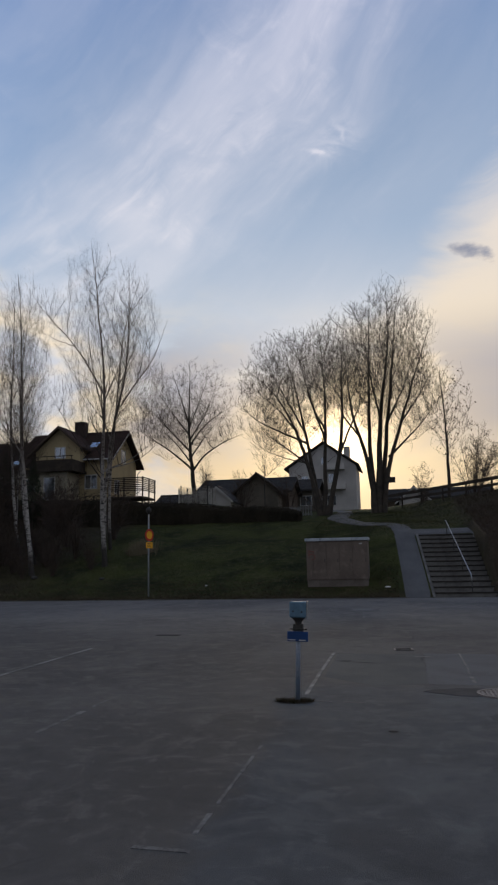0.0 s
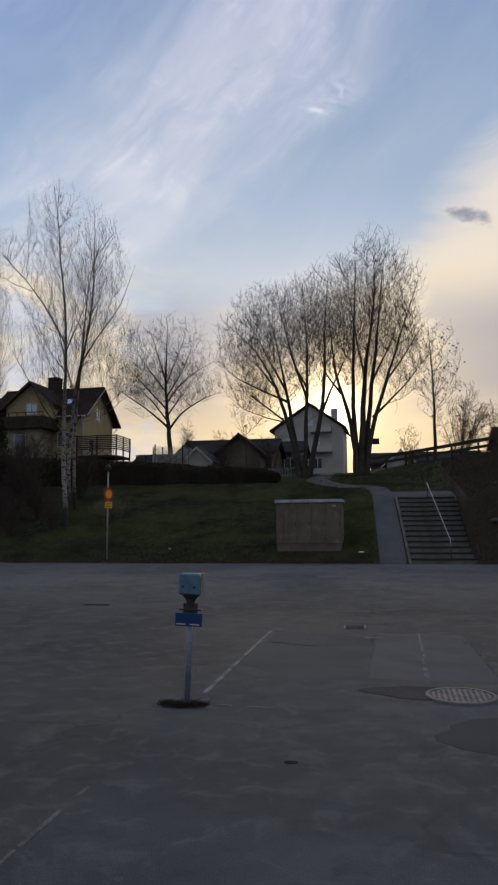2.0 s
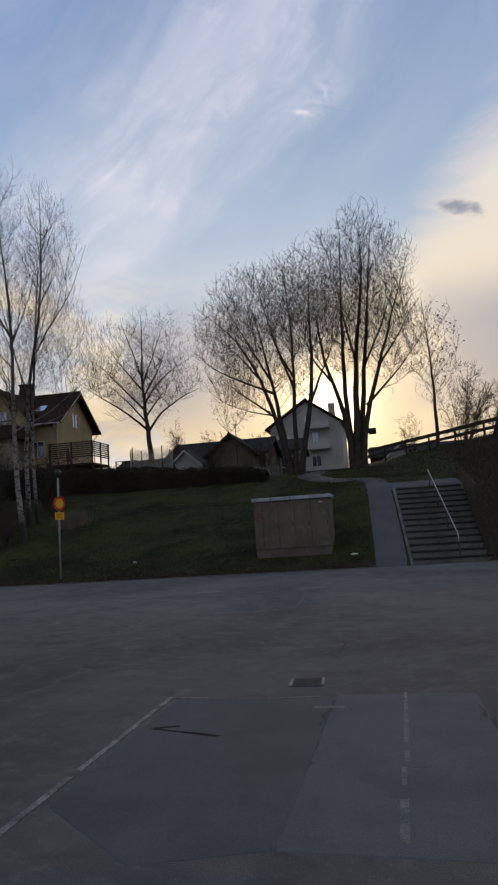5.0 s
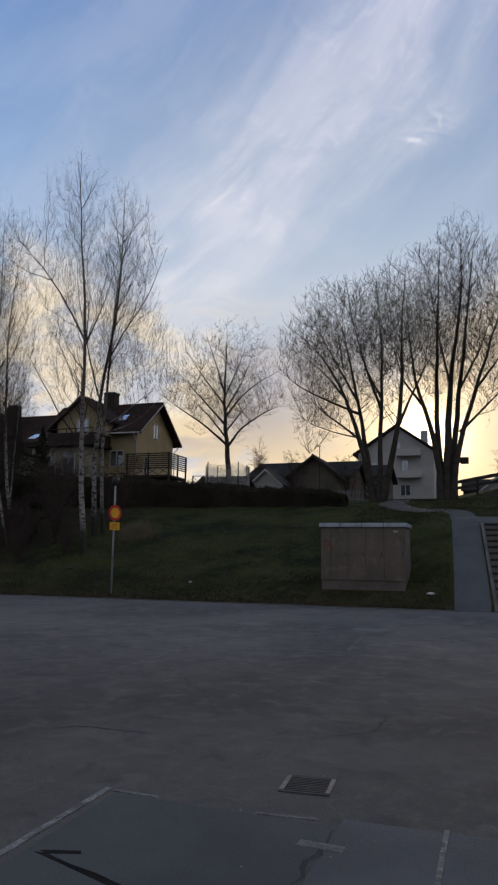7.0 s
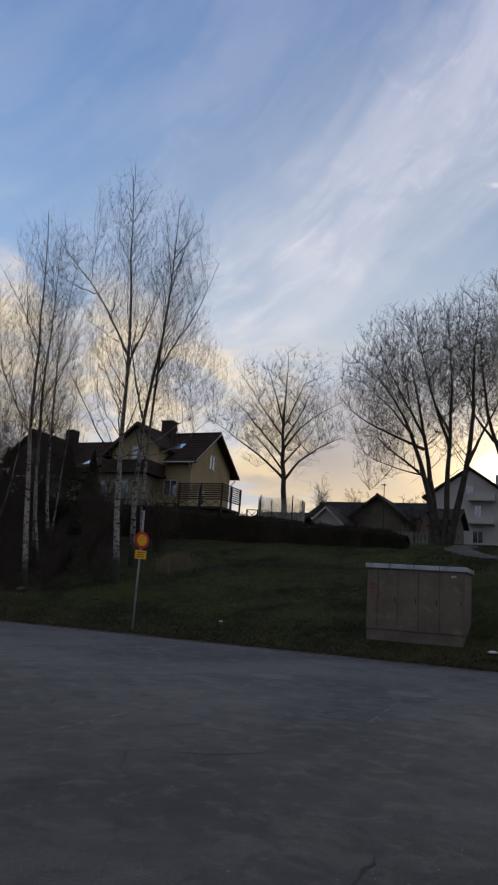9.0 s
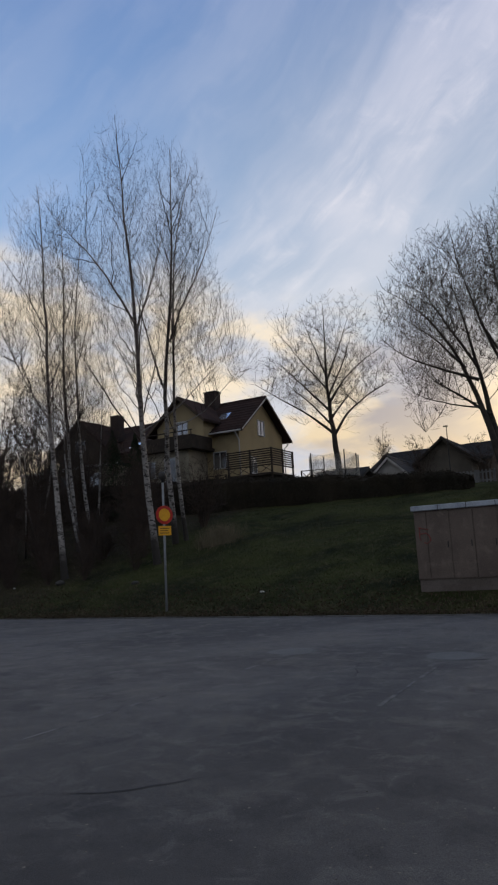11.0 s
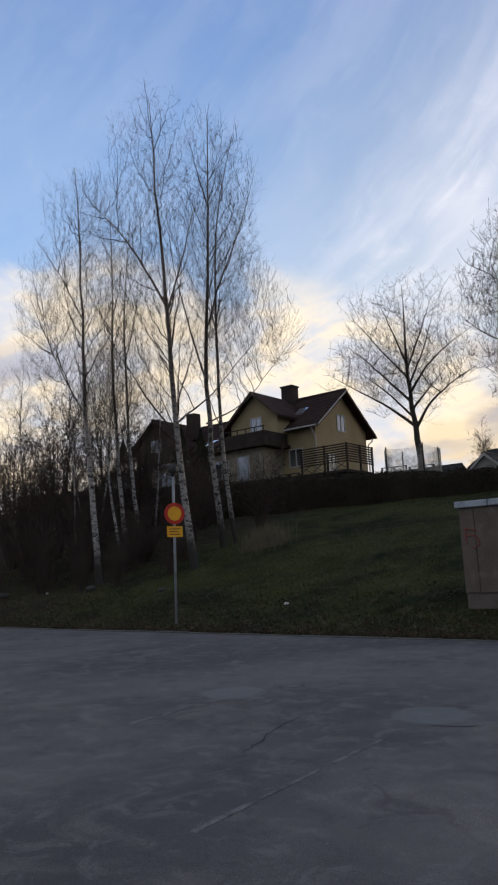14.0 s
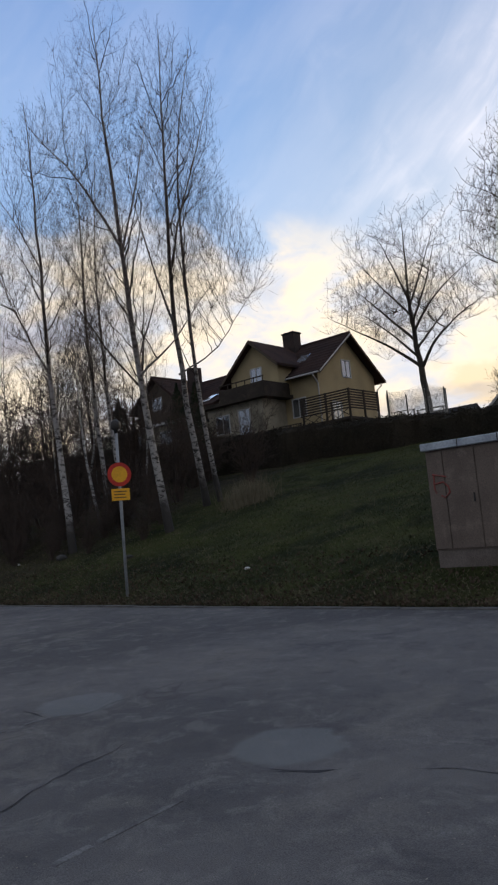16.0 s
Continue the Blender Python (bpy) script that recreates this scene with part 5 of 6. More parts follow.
def manhole(x, y, r):
    root = tagged(empty("manhole_cover", x, y, gz(x, y) + 0.008), "round worn cast-iron manhole cover with a raised grid", "manhole cover")
    bm = bmesh.new()
    seg = 40
    for a, b, z0, z1 in [(r - 0.035, r, 0.0, 0.012)]:
        ra = [[bm.verts.new((q * math.cos(k), q * math.sin(k), z)) for k in np.linspace(0, 2 * math.pi, seg, endpoint=False)] for q, z in ((b, -0.02), (b, z1), (a, z1), (a, 0.0))]
        for s, t in zip(ra, ra[1:]):
            for k in range(seg):
                bm.faces.new((s[k], s[(k + 1) % seg], t[(k + 1) % seg], t[k]))
        bm.faces.new(ra[-1])
    part("frame", bm, CAST, root)
    q = r - 0.05
    n = 11
    for i in range(n):
        s = -q + (i + 0.5) * 2 * q / n
        h = math.sqrt(max(q * q - s * s, 0))
        if h > 0.03:
            part("bar", boxes((-h, h, s - 0.012, s + 0.012, 0.001, 0.009)), CAST, root)
            part("bar", boxes((s - 0.012, s + 0.012, -h, h, 0.001, 0.0095)), CAST, root)
    return root


manhole(0.05, 8.2, 0.325)
grate = tagged(empty("drain_grate", -1.14, 12.58, gz(-1.14, 12.58) + 0.002, 4), "small square cast-iron drain grate with slots, set in the asphalt", "drain")
part("frame", boxes((-0.17, 0.17, -0.19, -0.16, -0.03, 0.004), (-0.17, 0.17, 0.16, 0.19, -0.03, 0.004)), GRATE_IRON, grate)
for x in (-0.17, 0.14):
    part("frame_edge", boxes((x, x + 0.03, -0.159, 0.159, -0.03, 0.008)), CAST, grate, "pale worn frame edge")
# no open hole: a solid slab whose dark colour stands for the pit's shade
part("pit", boxes((-0.139, 0.139, -0.159, 0.159, -0.03, -0.004)), DARK_METAL, grate, "dark slab standing in for the shade of the pit")
for i in range(9):
    y = -0.142 + i * 0.0355
    part("bar", boxes((-0.138, 0.138, y - 0.009, y + 0.009, -0.003, 0.006)), GRATE_IRON, grate)

# ---- engine-heater post ----
hp = tagged(empty("heater_post", -2.375, 7.47, 0.0, 0, 0, 2.0), "leaning grey steel post with blue-grey socket box and blue plate", "power outlet post")
part("post", tubes(([(0, 0, -0.05), (0.0, 0, 0.5), (0.0, 0, 0.9)], [0.030, 0.027, 0.027]), sides=12), POST_STEEL, hp, "blue-grey steel tube", True)
plate = part("plate", boxes((-0.125, 0.125, -0.052, -0.036, 0.70, 0.815), bevel=0.004), PLATE_BLUE, hp, "dark blue plate with unreadable white lettering")
part("lettering", boxes((-0.115, -0.025, -0.0545, -0.0525, 0.712, 0.722), (0.015, 0.10, -0.0545, -0.0525, 0.712, 0.722)), WHITE_TRIM, plate, "thin white bars")
part("bracket", boxes((-0.10, 0.11, -0.036, 0.05, 0.835, 0.850), (-0.06, 0.06, -0.03, 0.04, 0.80, 0.9), bevel=0.004), DARK_METAL, hp, "dark bracket")
bm = bmesh.new()
tube(bm, [(0, 0, 0.88), (0, 0, 0.93), (0, 0, 0.975)], [0.035, 0.045, 0.085], 10)
part("neck", bm, DARK_METAL, hp, "dark flared neck")
bx = part("socket_box", boxes((-0.10, 0.10, -0.075, 0.075, 0.976, 1.165), bevel=0.014), POST_BLUE, hp, "blue-grey socket box")
part("lid_edge", boxes((0.102, 0.112, -0.05, 0.05, 0.965, 1.172), bevel=0.003), STEEL, bx, "pale metal edge")
part("lock", tubes(([(-0.055, -0.0745, 1.05), (-0.055, -0.083, 1.05)], 0.010)), DARK_METAL, bx)
part("lock", tubes(([(0.05, -0.0745, 1.045), (0.05, -0.083, 1.045)], 0.012)), DARK_METAL, bx)


def blades(name, x, y, h, mat, rng, lean=0.5, width=0.008):
    z = terrain(x, y)
    z = z + 0.05 * (np.sin(x * 1.3 + y * 0.7) * 0.5 + np.sin(y * 2.1 - x * 0.9) * 0.4 + np.sin(x * 3.7 + y) * 0.3) * sstep(y, 29.0, 30.5) * sstep(-x, 5.4, 6.6)
    n = len(x)
    th = rng.uniform(0, 6.283, n)
    hh = h * rng.uniform(0.4, 1.2, n)
    w = width * rng.uniform(0.7, 1.4, n)
    lx, ly = rng.normal(size=n) * lean * hh, rng.normal(size=n) * lean * hh
    V = np.stack([np.stack([x - w * np.cos(th), y - w * np.sin(th), z - 0.01], -1), np.stack([x + w * np.cos(th), y + w * np.sin(th), z - 0.01], -1), np.stack([x + lx, y + ly, z + hh], -1)], 1)
    return fast_mesh(name, V.reshape(-1, 3), np.arange(3 * n).reshape(n, 3), mat, smooth=False)


slab("soil_patch", ragged(-2.41, 7.47, 0.20, 0.11, 12), 0.004, SOIL, "patch of dark soil at the foot of the post", "soil", "structure")
a = np.random.default_rng(4)
q = np.array([(-2.50, 7.46), (-2.42, 7.43), (-2.34, 7.47), (-2.27, 7.50), (-2.56, 7.48), (-2.40, 7.52)])[a.integers(0, 6, 1500)] + a.normal(size=(1500, 2)) * (0.033, 0.022)
tagged(blades("weeds", q[:, 0], q[:, 1], 0.045, SOIL_WEED, a, 1.0, 0.006), "low clumps of dark weeds round the foot of the post", "weeds")
for k, (x, y, w) in enumerate([(-2.28, 7.70, 0.016), (-2.25, 7.74, 0.010), (-2.30, 7.66, 0.010), (-2.45, 7.33, 0.012)]):
    slab("paint_scrap", ragged(x, y, w, w * 0.6, 70 + k, 9), 0.005, WHITE_PAINT, "loose crumb of worn white road paint", "debris")

# ---- road sign ----
sg = tagged(empty("road_sign", -11.86, 29.15, gz(-11.86, 29.15), 65), "round red and yellow sign on a tall grey pole", "road sign")
part("pole", tubes(([(0, 0.04, -0.1), (0, 0.04, 3.6)], 0.033), sides=12), POLE_GREY, sg, "galvanised pole", True)
bm = bmesh.new()
tube(bm, [(0, 0.04, 3.55), (0, 0.04, 3.62), (0, 0.04, 3.66), (0, 0.04, 3.80), (0, 0.04, 3.86)], [0.035, 0.045, 0.115, 0.11, 0.04], 12)
part("lamp_head", bm, DARK_METAL, sg, "small dark lamp head", True)
bm = bmesh.new()
tube(bm, [(0, -0.004, 2.64), (0, 0.006, 2.64)], 0.262, 36)
disc = part("disc", bm, SIGN_RED, sg, "red rim")
bm = bmesh.new()
tube(bm, [(0, -0.008, 2.64), (0, -0.0045, 2.64)], 0.176, 32)
part("face", bm, SIGN_YELLOW, disc, "yellow centre")
pl = part("sub_plate", boxes((-0.20, 0.20, -0.006, 0.004, 2.07, 2.33), bevel=0.002), SIGN_YELLOW, sg, "yellow plate with unreadable dark lettering")
part("lettering", boxes((-0.15, 0.14, -0.009, -0.0068, 2.255, 2.275), (-0.15, 0.10, -0.009, -0.0068, 2.19, 2.21), (-0.15, 0.12, -0.009, -0.0068, 2.125, 2.145)), SIGN_DARK, pl, "dark bars")
part("clamp", boxes((-0.05, 0.05, 0.005, 0.075, 2.60, 2.68), (-0.05, 0.05, 0.005, 0.075, 2.17, 2.24)), STEEL, sg)

# ---- brown kiosk of the power company ----
kz = 0.42
kb = tagged(empty("utility_kiosk", -5.12, 30.32, kz), "brown electrical kiosk with pale metal lid and red graffiti", "electrical cabinet")
W, D, H = 2.63, 1.45, 2.06
part("plinth", boxes((0.02, W - 0.02, 0.03, D, -0.35, 0.40)), material("plinth_paint", (0.155, 0.13, 0.115), 0.85, (0.115, 0.095, 0.08), 1.5, 0.4, 40, 0.2), kb, "paler concrete plinth")
part("body", boxes((0.0, W, 0.02, D, 0.402, H)), BOX_BROWN, kb, "brown painted steel")
for a, b in ((0.02, 0.30), (0.315, 0.86), (0.875, 1.42), (1.435, 1.98), (1.995, W - 0.02)):
    d = part("door", boxes((a, b, 0.0, 0.019, 0.42, H - 0.03), bevel=0.006), BOX_BROWN, kb, "brown steel door panel")
    if b - a > 0.5:
        part("handle", boxes((b - 0.08, b - 0.055, -0.018, -0.001, 1.15, 1.30), bevel=0.004), DARK_METAL, d)
lid = part("lid", boxes((-0.05, W + 0.06, -0.06, D + 0.06, H + 0.002, H + 0.13), bevel=0.012), BOX_LID, kb, "pale dented metal lid")
part("seam", boxes((0.62, 0.635, -0.068, -0.0605, H + 0.005, H + 0.125), (1.30, 1.315, -0.068, -0.0605, H + 0.005, H + 0.125), (1.98, 1.995, -0.068, -0.0605, H + 0.005, H + 0.125)), DARK_METAL, lid)
part("label_plate", boxes((2.28, 2.42, -0.006, -0.001, 1.90, 1.95)), WHITE_TRIM, kb, "small white label")
part("graffiti", tubes(([(0.10, -0.004, 1.66), (0.34, -0.004, 1.60)], 0.016), ([(0.12, -0.004, 1.64), (0.11, -0.004, 1.42), (0.14, -0.004, 1.34)], 0.016),
                       ([(0.12, -0.004, 1.50), (0.28, -0.004, 1.52), (0.36, -0.004, 1.44), (0.38, -0.004, 1.34), (0.28, -0.004, 1.26), (0.22, -0.004, 1.30)], 0.016), sides=5), GRAFFITI, kb, "red sprayed scrawl")


# ---- houses ----
def gable_roof(parent, axis, lo, hi, mid, half, ze, zr, th, mat, name="roof"):
    """Two sloping slabs with ridge along axis."""
    bm = bmesh.new()
    for s in (-1, 1):
        prism(bm, [(mid, zr), (mid + s * half, ze), (mid + s * half, ze - th), (mid, zr - th)], axis, lo, hi)
    rf = part(name, bm, mat, parent, "dark roof covering")
    k = (zr - ze) / half
    rows = int(math.hypot(half, zr - ze) / 0.4)
    bm = bmesh.new()
    for s in (-1, 1):
        for i in range(rows):
            c = mid + s * half * (i + 1) / rows
            z = zr - k * half * (i + 1) / rows
            pts = [(c - s * 0.16, z + 0.16 * k + 0.003), (c, z + 0.045), (c + s * 0.02, z + 0.005), (c - s * 0.16, z + 0.16 * k - 0.02)]
            prism(bm, pts, axis, lo + 0.02, hi - 0.02)
    prism(bm, [(mid - 0.14, zr - 0.05), (mid, zr + 0.09), (mid + 0.14, zr - 0.05)], axis, lo, hi)
    tagged(part("roof_tiling", bm, mat, rf), "rows of roof tiles", kind="stuff")
    return rf


def verge(parent, axis, at, mid, half, ze, zr, mat, w=0.16):
    """Boards under the sloping roof edges of one gable."""
    bm = bmesh.new()
    for s in (-1, 1):
        prism(bm, [(mid, zr - 0.03), (mid + s * half, ze - 0.03), (mid + s * half, ze - w - 0.05), (mid, zr - w - 0.05)], axis, at, at + 0.03)
    return part("verge_board", bm, mat, parent)


def window(parent, x0, x1, z0, z1, at, face="y", mat=WHITE_TRIM, bars=1):
    """A window in a wall; face y: looks to -y at y = at; face x: looks to +x at x = at."""
    w = new("window")
    w.parent = parent
    f = 0.07

    def bx(a, b, c, d, o0, o1):
        return (a, b, at - o1, at - o0, c, d) if face == "y" else (at + o0, at + o1, a, b, c, d)
    fr = [bx(x0, x1, z1 - f, z1, -0.05, 0.04), bx(x0, x1, z0, z0 + f, -0.05, 0.05), bx(x0, x0 + f, z0 + f, z1 - f, -0.05, 0.04), bx(x1 - f, x1, z0 + f, z1 - f, -0.05, 0.04)]
    for i in range(bars):
        m = x0 + (x1 - x0) * (i + 1) / (bars + 1)
        fr.append(bx(m - f / 2, m + f / 2, z0 + f, z1 - f, -0.05, 0.035))
    part("window_frame", boxes(*fr), mat, w, "painted window frame")
    part("pane", boxes(bx(x0 + f, x1 - f, z0 + f, z1 - f, -0.03, 0.008)), GLASS, w, "dark glass")
    return w


HZ = 5.9
yh = tagged(empty("yellow_house", -24.0, 53.8, HZ), "yellow stucco house with dark tiled roof, dormer gable and balcony", "house")
L, Dp = 8.2, 6.2
ZE, ZR, HALF, MID = 10.2 - HZ, 12.95 - HZ, 3.65, 3.1
wall_top = ZE + 0.5 * (ZR - ZE) / HALF - 0.1
bm = bmesh.new()
prism(bm, [(0, -1.0), (0, wall_top), (MID, ZR - 0.22), (Dp, wall_top), (Dp, -1.0)], "x", -L, 0.0)
part("wall", bm, YELLOW_WALL, yh, "yellow stucco walls")
gable_roof(yh, "x", -L - 0.1, 0.55, MID, HALF, ZE, ZR, 0.16, ROOF)
verge(yh, "x", 0.551, MID, HALF, ZE, ZR, DARK_WALL)
window(yh, 2.55, 3.55, 10.15 - HZ, 11.3 - HZ, 0.0, "x")
window(yh, -2.1, -1.0, 7.75 - HZ, 8.95 - HZ, 0.0, "y")
window(yh, 1.2, 2.2, 7.4 - HZ, 8.6 - HZ, 0.0, "x")
window(yh, -3.4, -2.7, 6.9 - HZ, 8.9 - HZ, 0.0, "y", DARK_WALL, 0)
# roof window, eaves gutter and downpipes
k = (ZR - ZE) / HALF
rw = part("roof_window", bmesh.new(), GLASS, yh, "roof window")
bm = bmesh.new()
y_a, y_b = 0.9, 1.55
za, zb = ZR - k * (MID - y_a), ZR - k * (MID - y_b)
prism(bm, [(y_a, za + 0.02), (y_a, za + 0.09), (y_b, zb + 0.09), (y_b, zb + 0.02)], "x", -2.2, -1.45)
bm.to_mesh(rw.data)
bm.free()
part("gutter", tubes(([(-L, -0.60, ZE - 0.06), (0.5, -0.60, ZE - 0.10)], 0.06), sides=8), WHITE_TRIM, yh, "white eaves gutter", True)
part("downpipe", tubes(([(0.05, -0.60, ZE - 0.12), (0.05, -0.45, ZE - 0.30), (0.05, -0.10, ZE - 0.65), (0.05, -0.08, -0.4)], 0.045), sides=8), WHITE_TRIM, yh, "white downpipe", True)
part("downpipe", tubes(([(0.2, Dp + 0.5, ZE - 0.12), (0.2, Dp + 0.5, ZE - 0.3), (0.12, Dp + 0.06, ZE - 0.6), (0.12, Dp + 0.06, -0.4)], 0.045), sides=8), WHITE_TRIM, yh, "white downpipe", True)
chm = part("chimney", boxes((-4.1, -3.2, 2.2, 3.0, ZR - 1.0, 13.75 - HZ), bevel=0.02), BRICK, yh, "dark brick chimney")
part("cap", boxes((-4.16, -3.14, 2.14, 3.06, 13.752 - HZ, 13.85 - HZ), bevel=0.02), ROOF_DARK, chm)
bm = bmesh.new()
prism(bm, [(MID, ZR - 0.02), (MID - HALF, ZE - 0.02), (MID - HALF, ZE - 0.12), (MID, ZR - 0.12)], "x", 0.582, 0.60)
part("verge_trim", bm, WHITE_TRIM, yh, "thin pale edging of the roof")
ROOF_GLASS = glass_material()
ROOF_GLASS.node_tree.nodes["Principled BSDF"].inputs["Base Color"].default_value = (0.75, 0.78, 0.82, 1)
rw.data.materials.clear()
rw.data.materials.append(ROOF_GLASS)
bm = bmesh.new()
prism(bm, [(-2.2, 3.78), (-2.2, 3.83), (-1.3, 4.26), (-1.3, 4.21)], "x", -7.6, -6.9)
part("roof_window", bm, ROOF_GLASS, yh, "roof window")
# cross gable towards the car park
DX = -27.75 + 24.0
dz = 12.85 - HZ
bm = bmesh.new()
prism(bm, [(DX - 2.1, 3.2), (DX - 2.1, dz - 1.85), (DX, dz - 0.2), (DX + 1.75, dz - 1.75), (DX + 1.75, 3.2)], "y", -1.2, 0.5)
part("dormer_wall", bm, YELLOW_WALL, yh, "yellow stucco dormer gable")
bm = bmesh.new()
for hx in (-2.75, 2.1):
    prism(bm, [(DX, dz), (DX + hx, dz - abs(hx) * 0.87), (DX + hx, dz - abs(hx) * 0.87 - 0.16), (DX, dz - 0.16)], "y", -1.65, 3.0)
part("dormer_roof", bm, ROOF, yh, "dark tiled dormer roof")
bm = bmesh.new()
for hx in (-2.75, 2.1):
    prism(bm, [(DX, dz - 0.03), (DX + hx, dz - abs(hx) * 0.87 - 0.03), (DX + hx, dz - abs(hx) * 0.87 - 0.22), (DX, dz - 0.22)], "y", -1.69, -1.655)
part("verge_board", bm, DARK_WALL, yh)
window(yh, DX - 0.45, DX + 0.5, dz - 2.65, dz - 1.7, -1.2, "y")
# ground-floor bay with the balcony on top
part("bay_wall", boxes((-7.2, -2.6, -2.2, -0.003, -1.0, 3.1)), GREY_WALL, yh, "greyish stucco bay")
balc = new("balcony")
balc.parent = yh
part("floor_slab", boxes((-7.4, -1.95, -2.7, -0.004, 3.104, 3.3)), WOOD_DARK, balc)
bm = bmesh.new()
prism(bm, [(-2.75, 3.32), (-2.75, 3.45), (0.0, 4.75), (0.0, 4.3)], "x", -8.2, -6.1)
part("bay_roof", bm, ROOF, yh, "dark tiled lean-to roof")
part("parapet", boxes((-5.6, -1.95, -2.7, -2.62, 3.304, 4.0), (-2.03, -1.95, -2.617, -0.3, 3.304, 4.0)), WOOD_DARK, balc, "dark boarded parapet")
part("rail", boxes((-5.6, -1.95, -2.72, -2.64, 4.25, 4.31), *[(x, x + 0.05, -2.69, -2.65, 4.004, 4.248) for x in np.arange(-5.55, -1.97, 0.7)]), WOOD_DARK, balc, "dark top rail")
window(yh, -6.5, -5.3, 1.4, 2.6, -2.2, "y")
window(yh, -4.6, -3.6, 0.9, 2.7, -2.2, "y", WHITE_TRIM, 0)

# terrace with slatted screen
tx0, tx1, ty0, ty1 = -23.2, -20.0, 50.8, 53.7
tz = 6.75
dk = tagged(empty("terrace", tx0, ty0, tz), "raised dark timber terrace with a slatted wind screen", "terrace")
w_, d_ = tx1 - tx0, ty1 - ty0
part("deck_floor", boxes((0, w_, 0, d_, -0.15, 0.0), bevel=0.01), WOOD_DARK, dk)
for x, y in [(0.03, 0.03), (w_ / 2, 0.03), (w_ - 0.1, 0.03), (w_ - 0.1, d_ / 2), (w_ - 0.1, d_ - 0.1), (0.03, d_ - 0.1)]:
    part("post", boxes((x, x + 0.09, y, y + 0.09, 0.004, 1.50), (x, x + 0.09, y, y + 0.09, -1.2, -0.152)), WOOD_DARK, dk)
for i in range(8):
    z = 0.42 + i * 0.138
    part("slat", boxes((-0.05, w_ + 0.02, -0.028, -0.003, z, z + 0.08)), WOOD_DARK, dk)
    part("slat", boxes((w_ - 0.008, w_ + 0.017, 0.0, d_, z, z + 0.08)), WOOD_DARK, dk)
for i in range(4):
    a = i * w_ / 4
    part("cross_brace", tubes(([(a, -0.012, 0.03), (a + w_ / 4, -0.012, 0.50)], 0.022), ([(a + w_ / 4, -0.014, 0.03), (a, -0.014, 0.50)], 0.022), sides=4), WOOD_DARK, dk)
rl = tagged(empty("garden_railing", -24.6, 50.6, 6.1), "low dark timber railing with crossed braces in front of the house", "fence")
for i in range(2):
    a = i * 0.72
    part("cross_brace", tubes(([(a, 0, 0.1), (a + 0.68, 0, 0.72)], 0.022), ([(a, 0.01, 0.72), (a + 0.68, 0.01, 0.1)], 0.022), sides=4), WOOD_DARK, rl)
part("top_rail", boxes((-0.05, 1.5, -0.03, 0.03, 0.74, 0.79)), WOOD_DARK, rl)
for i in range(3):
    part("post", boxes((i * 0.72 - 0.04, i * 0.72 + 0.04, -0.035, 0.035, -0.4, 0.738)), WOOD_DARK, rl)
rl2 = copy_thing(rl, pose(-19.6, 53.9, 6.2, 0, 0, 10))
rl3 = copy_thing(rl, pose(-18.0, 54.2, 6.1, 0, 0, 5))

# second house behind the birches
H2 = tagged(empty("brown_house", -32.4, 53.8, HZ), "dark house with tiled roof and brick chimney behind the birches", "house")
bm = bmesh.new()
prism(bm, [(0, -1.0), (0, 4.2), (3.1, 6.25), (6.2, 4.2), (6.2, -1.0)], "x", -7.6, -0.004)
part("wall", bm, DARK_WALL, H2, "dark walls")
gable_roof(H2, "x", -7.9, 0.0, 3.1, 3.6, 4.1, 6.5, 0.16, ROOF)
bm = bmesh.new()
prism(bm, [(-6.6, 2.0), (-6.6, 4.6), (-4.5, 6.2), (-2.4, 4.6), (-2.4, 2.0)], "y", -1.3, 1.0)
part("dormer_wall", bm, DARK_WALL, H2, "dark gable wall")
gable_roof(H2, "y", -1.7, 3.0, -4.5, 2.7, 4.35, 6.55, 0.16, ROOF, "dormer_roof")
c2 = part("chimney", boxes((-3.1, -2.3, 0.4, 1.1, 5.0, 7.0), bevel=0.02), BRICK, H2, "dark brick chimney")
part("ground_floor_bay", boxes((-7.4, 1.1, -4.0, -0.004, -1.0, 2.45)), GREY_WALL, H2, "greyish single-storey bay")
part("fascia", boxes((-7.6, 1.3, -4.3, -4.0, 2.47, 2.62)), WHITE_TRIM, H2, "pale roof edge")
part("bay_roof", boxes((-7.6, 1.3, -3.99, -0.01, 2.454, 2.6)), ROOF_DARK, H2)
window(H2, -5.0, -4.0, 4.2, 5.1, -1.3, "y")
window(H2, -1.4, -0.2, 1.0, 2.1, -4.0, "y")
window(H2, -4.8, -3.2, 1.0, 2.1, -4.0, "y")

# white house behind the big trees
WZ = 8.1
wh = tagged(empty("white_house", -15.3, 95.0, WZ), "pale two-storey house with a gable front and two balconies", "house")
bm = bmesh.new()
prism(bm, [(0, -1.5), (0, 5.9), (4.7, 9.0), (8.9, 6.0), (8.9, -1.5)], "y", 0, 9)
part("wall", bm, WHITE_WALL, wh, "pale rendered walls")
bm = bmesh.new()
prism(bm, [(4.7, 9.35), (-0.6, 5.85), (-0.6, 5.65), (4.7, 9.15)], "y", -0.6, 9.4)
prism(bm, [(4.7, 9.35), (9.4, 6.05), (9.4, 5.85), (4.7, 9.15)], "y", -0.6, 9.4)
part("roof", bm, ROOF_DARK, wh, "dark roof")
part("chimney", boxes((7.2, 8.0, 3, 4, 6.6, 9.0)), WHITE_WALL, wh, "pale chimney")
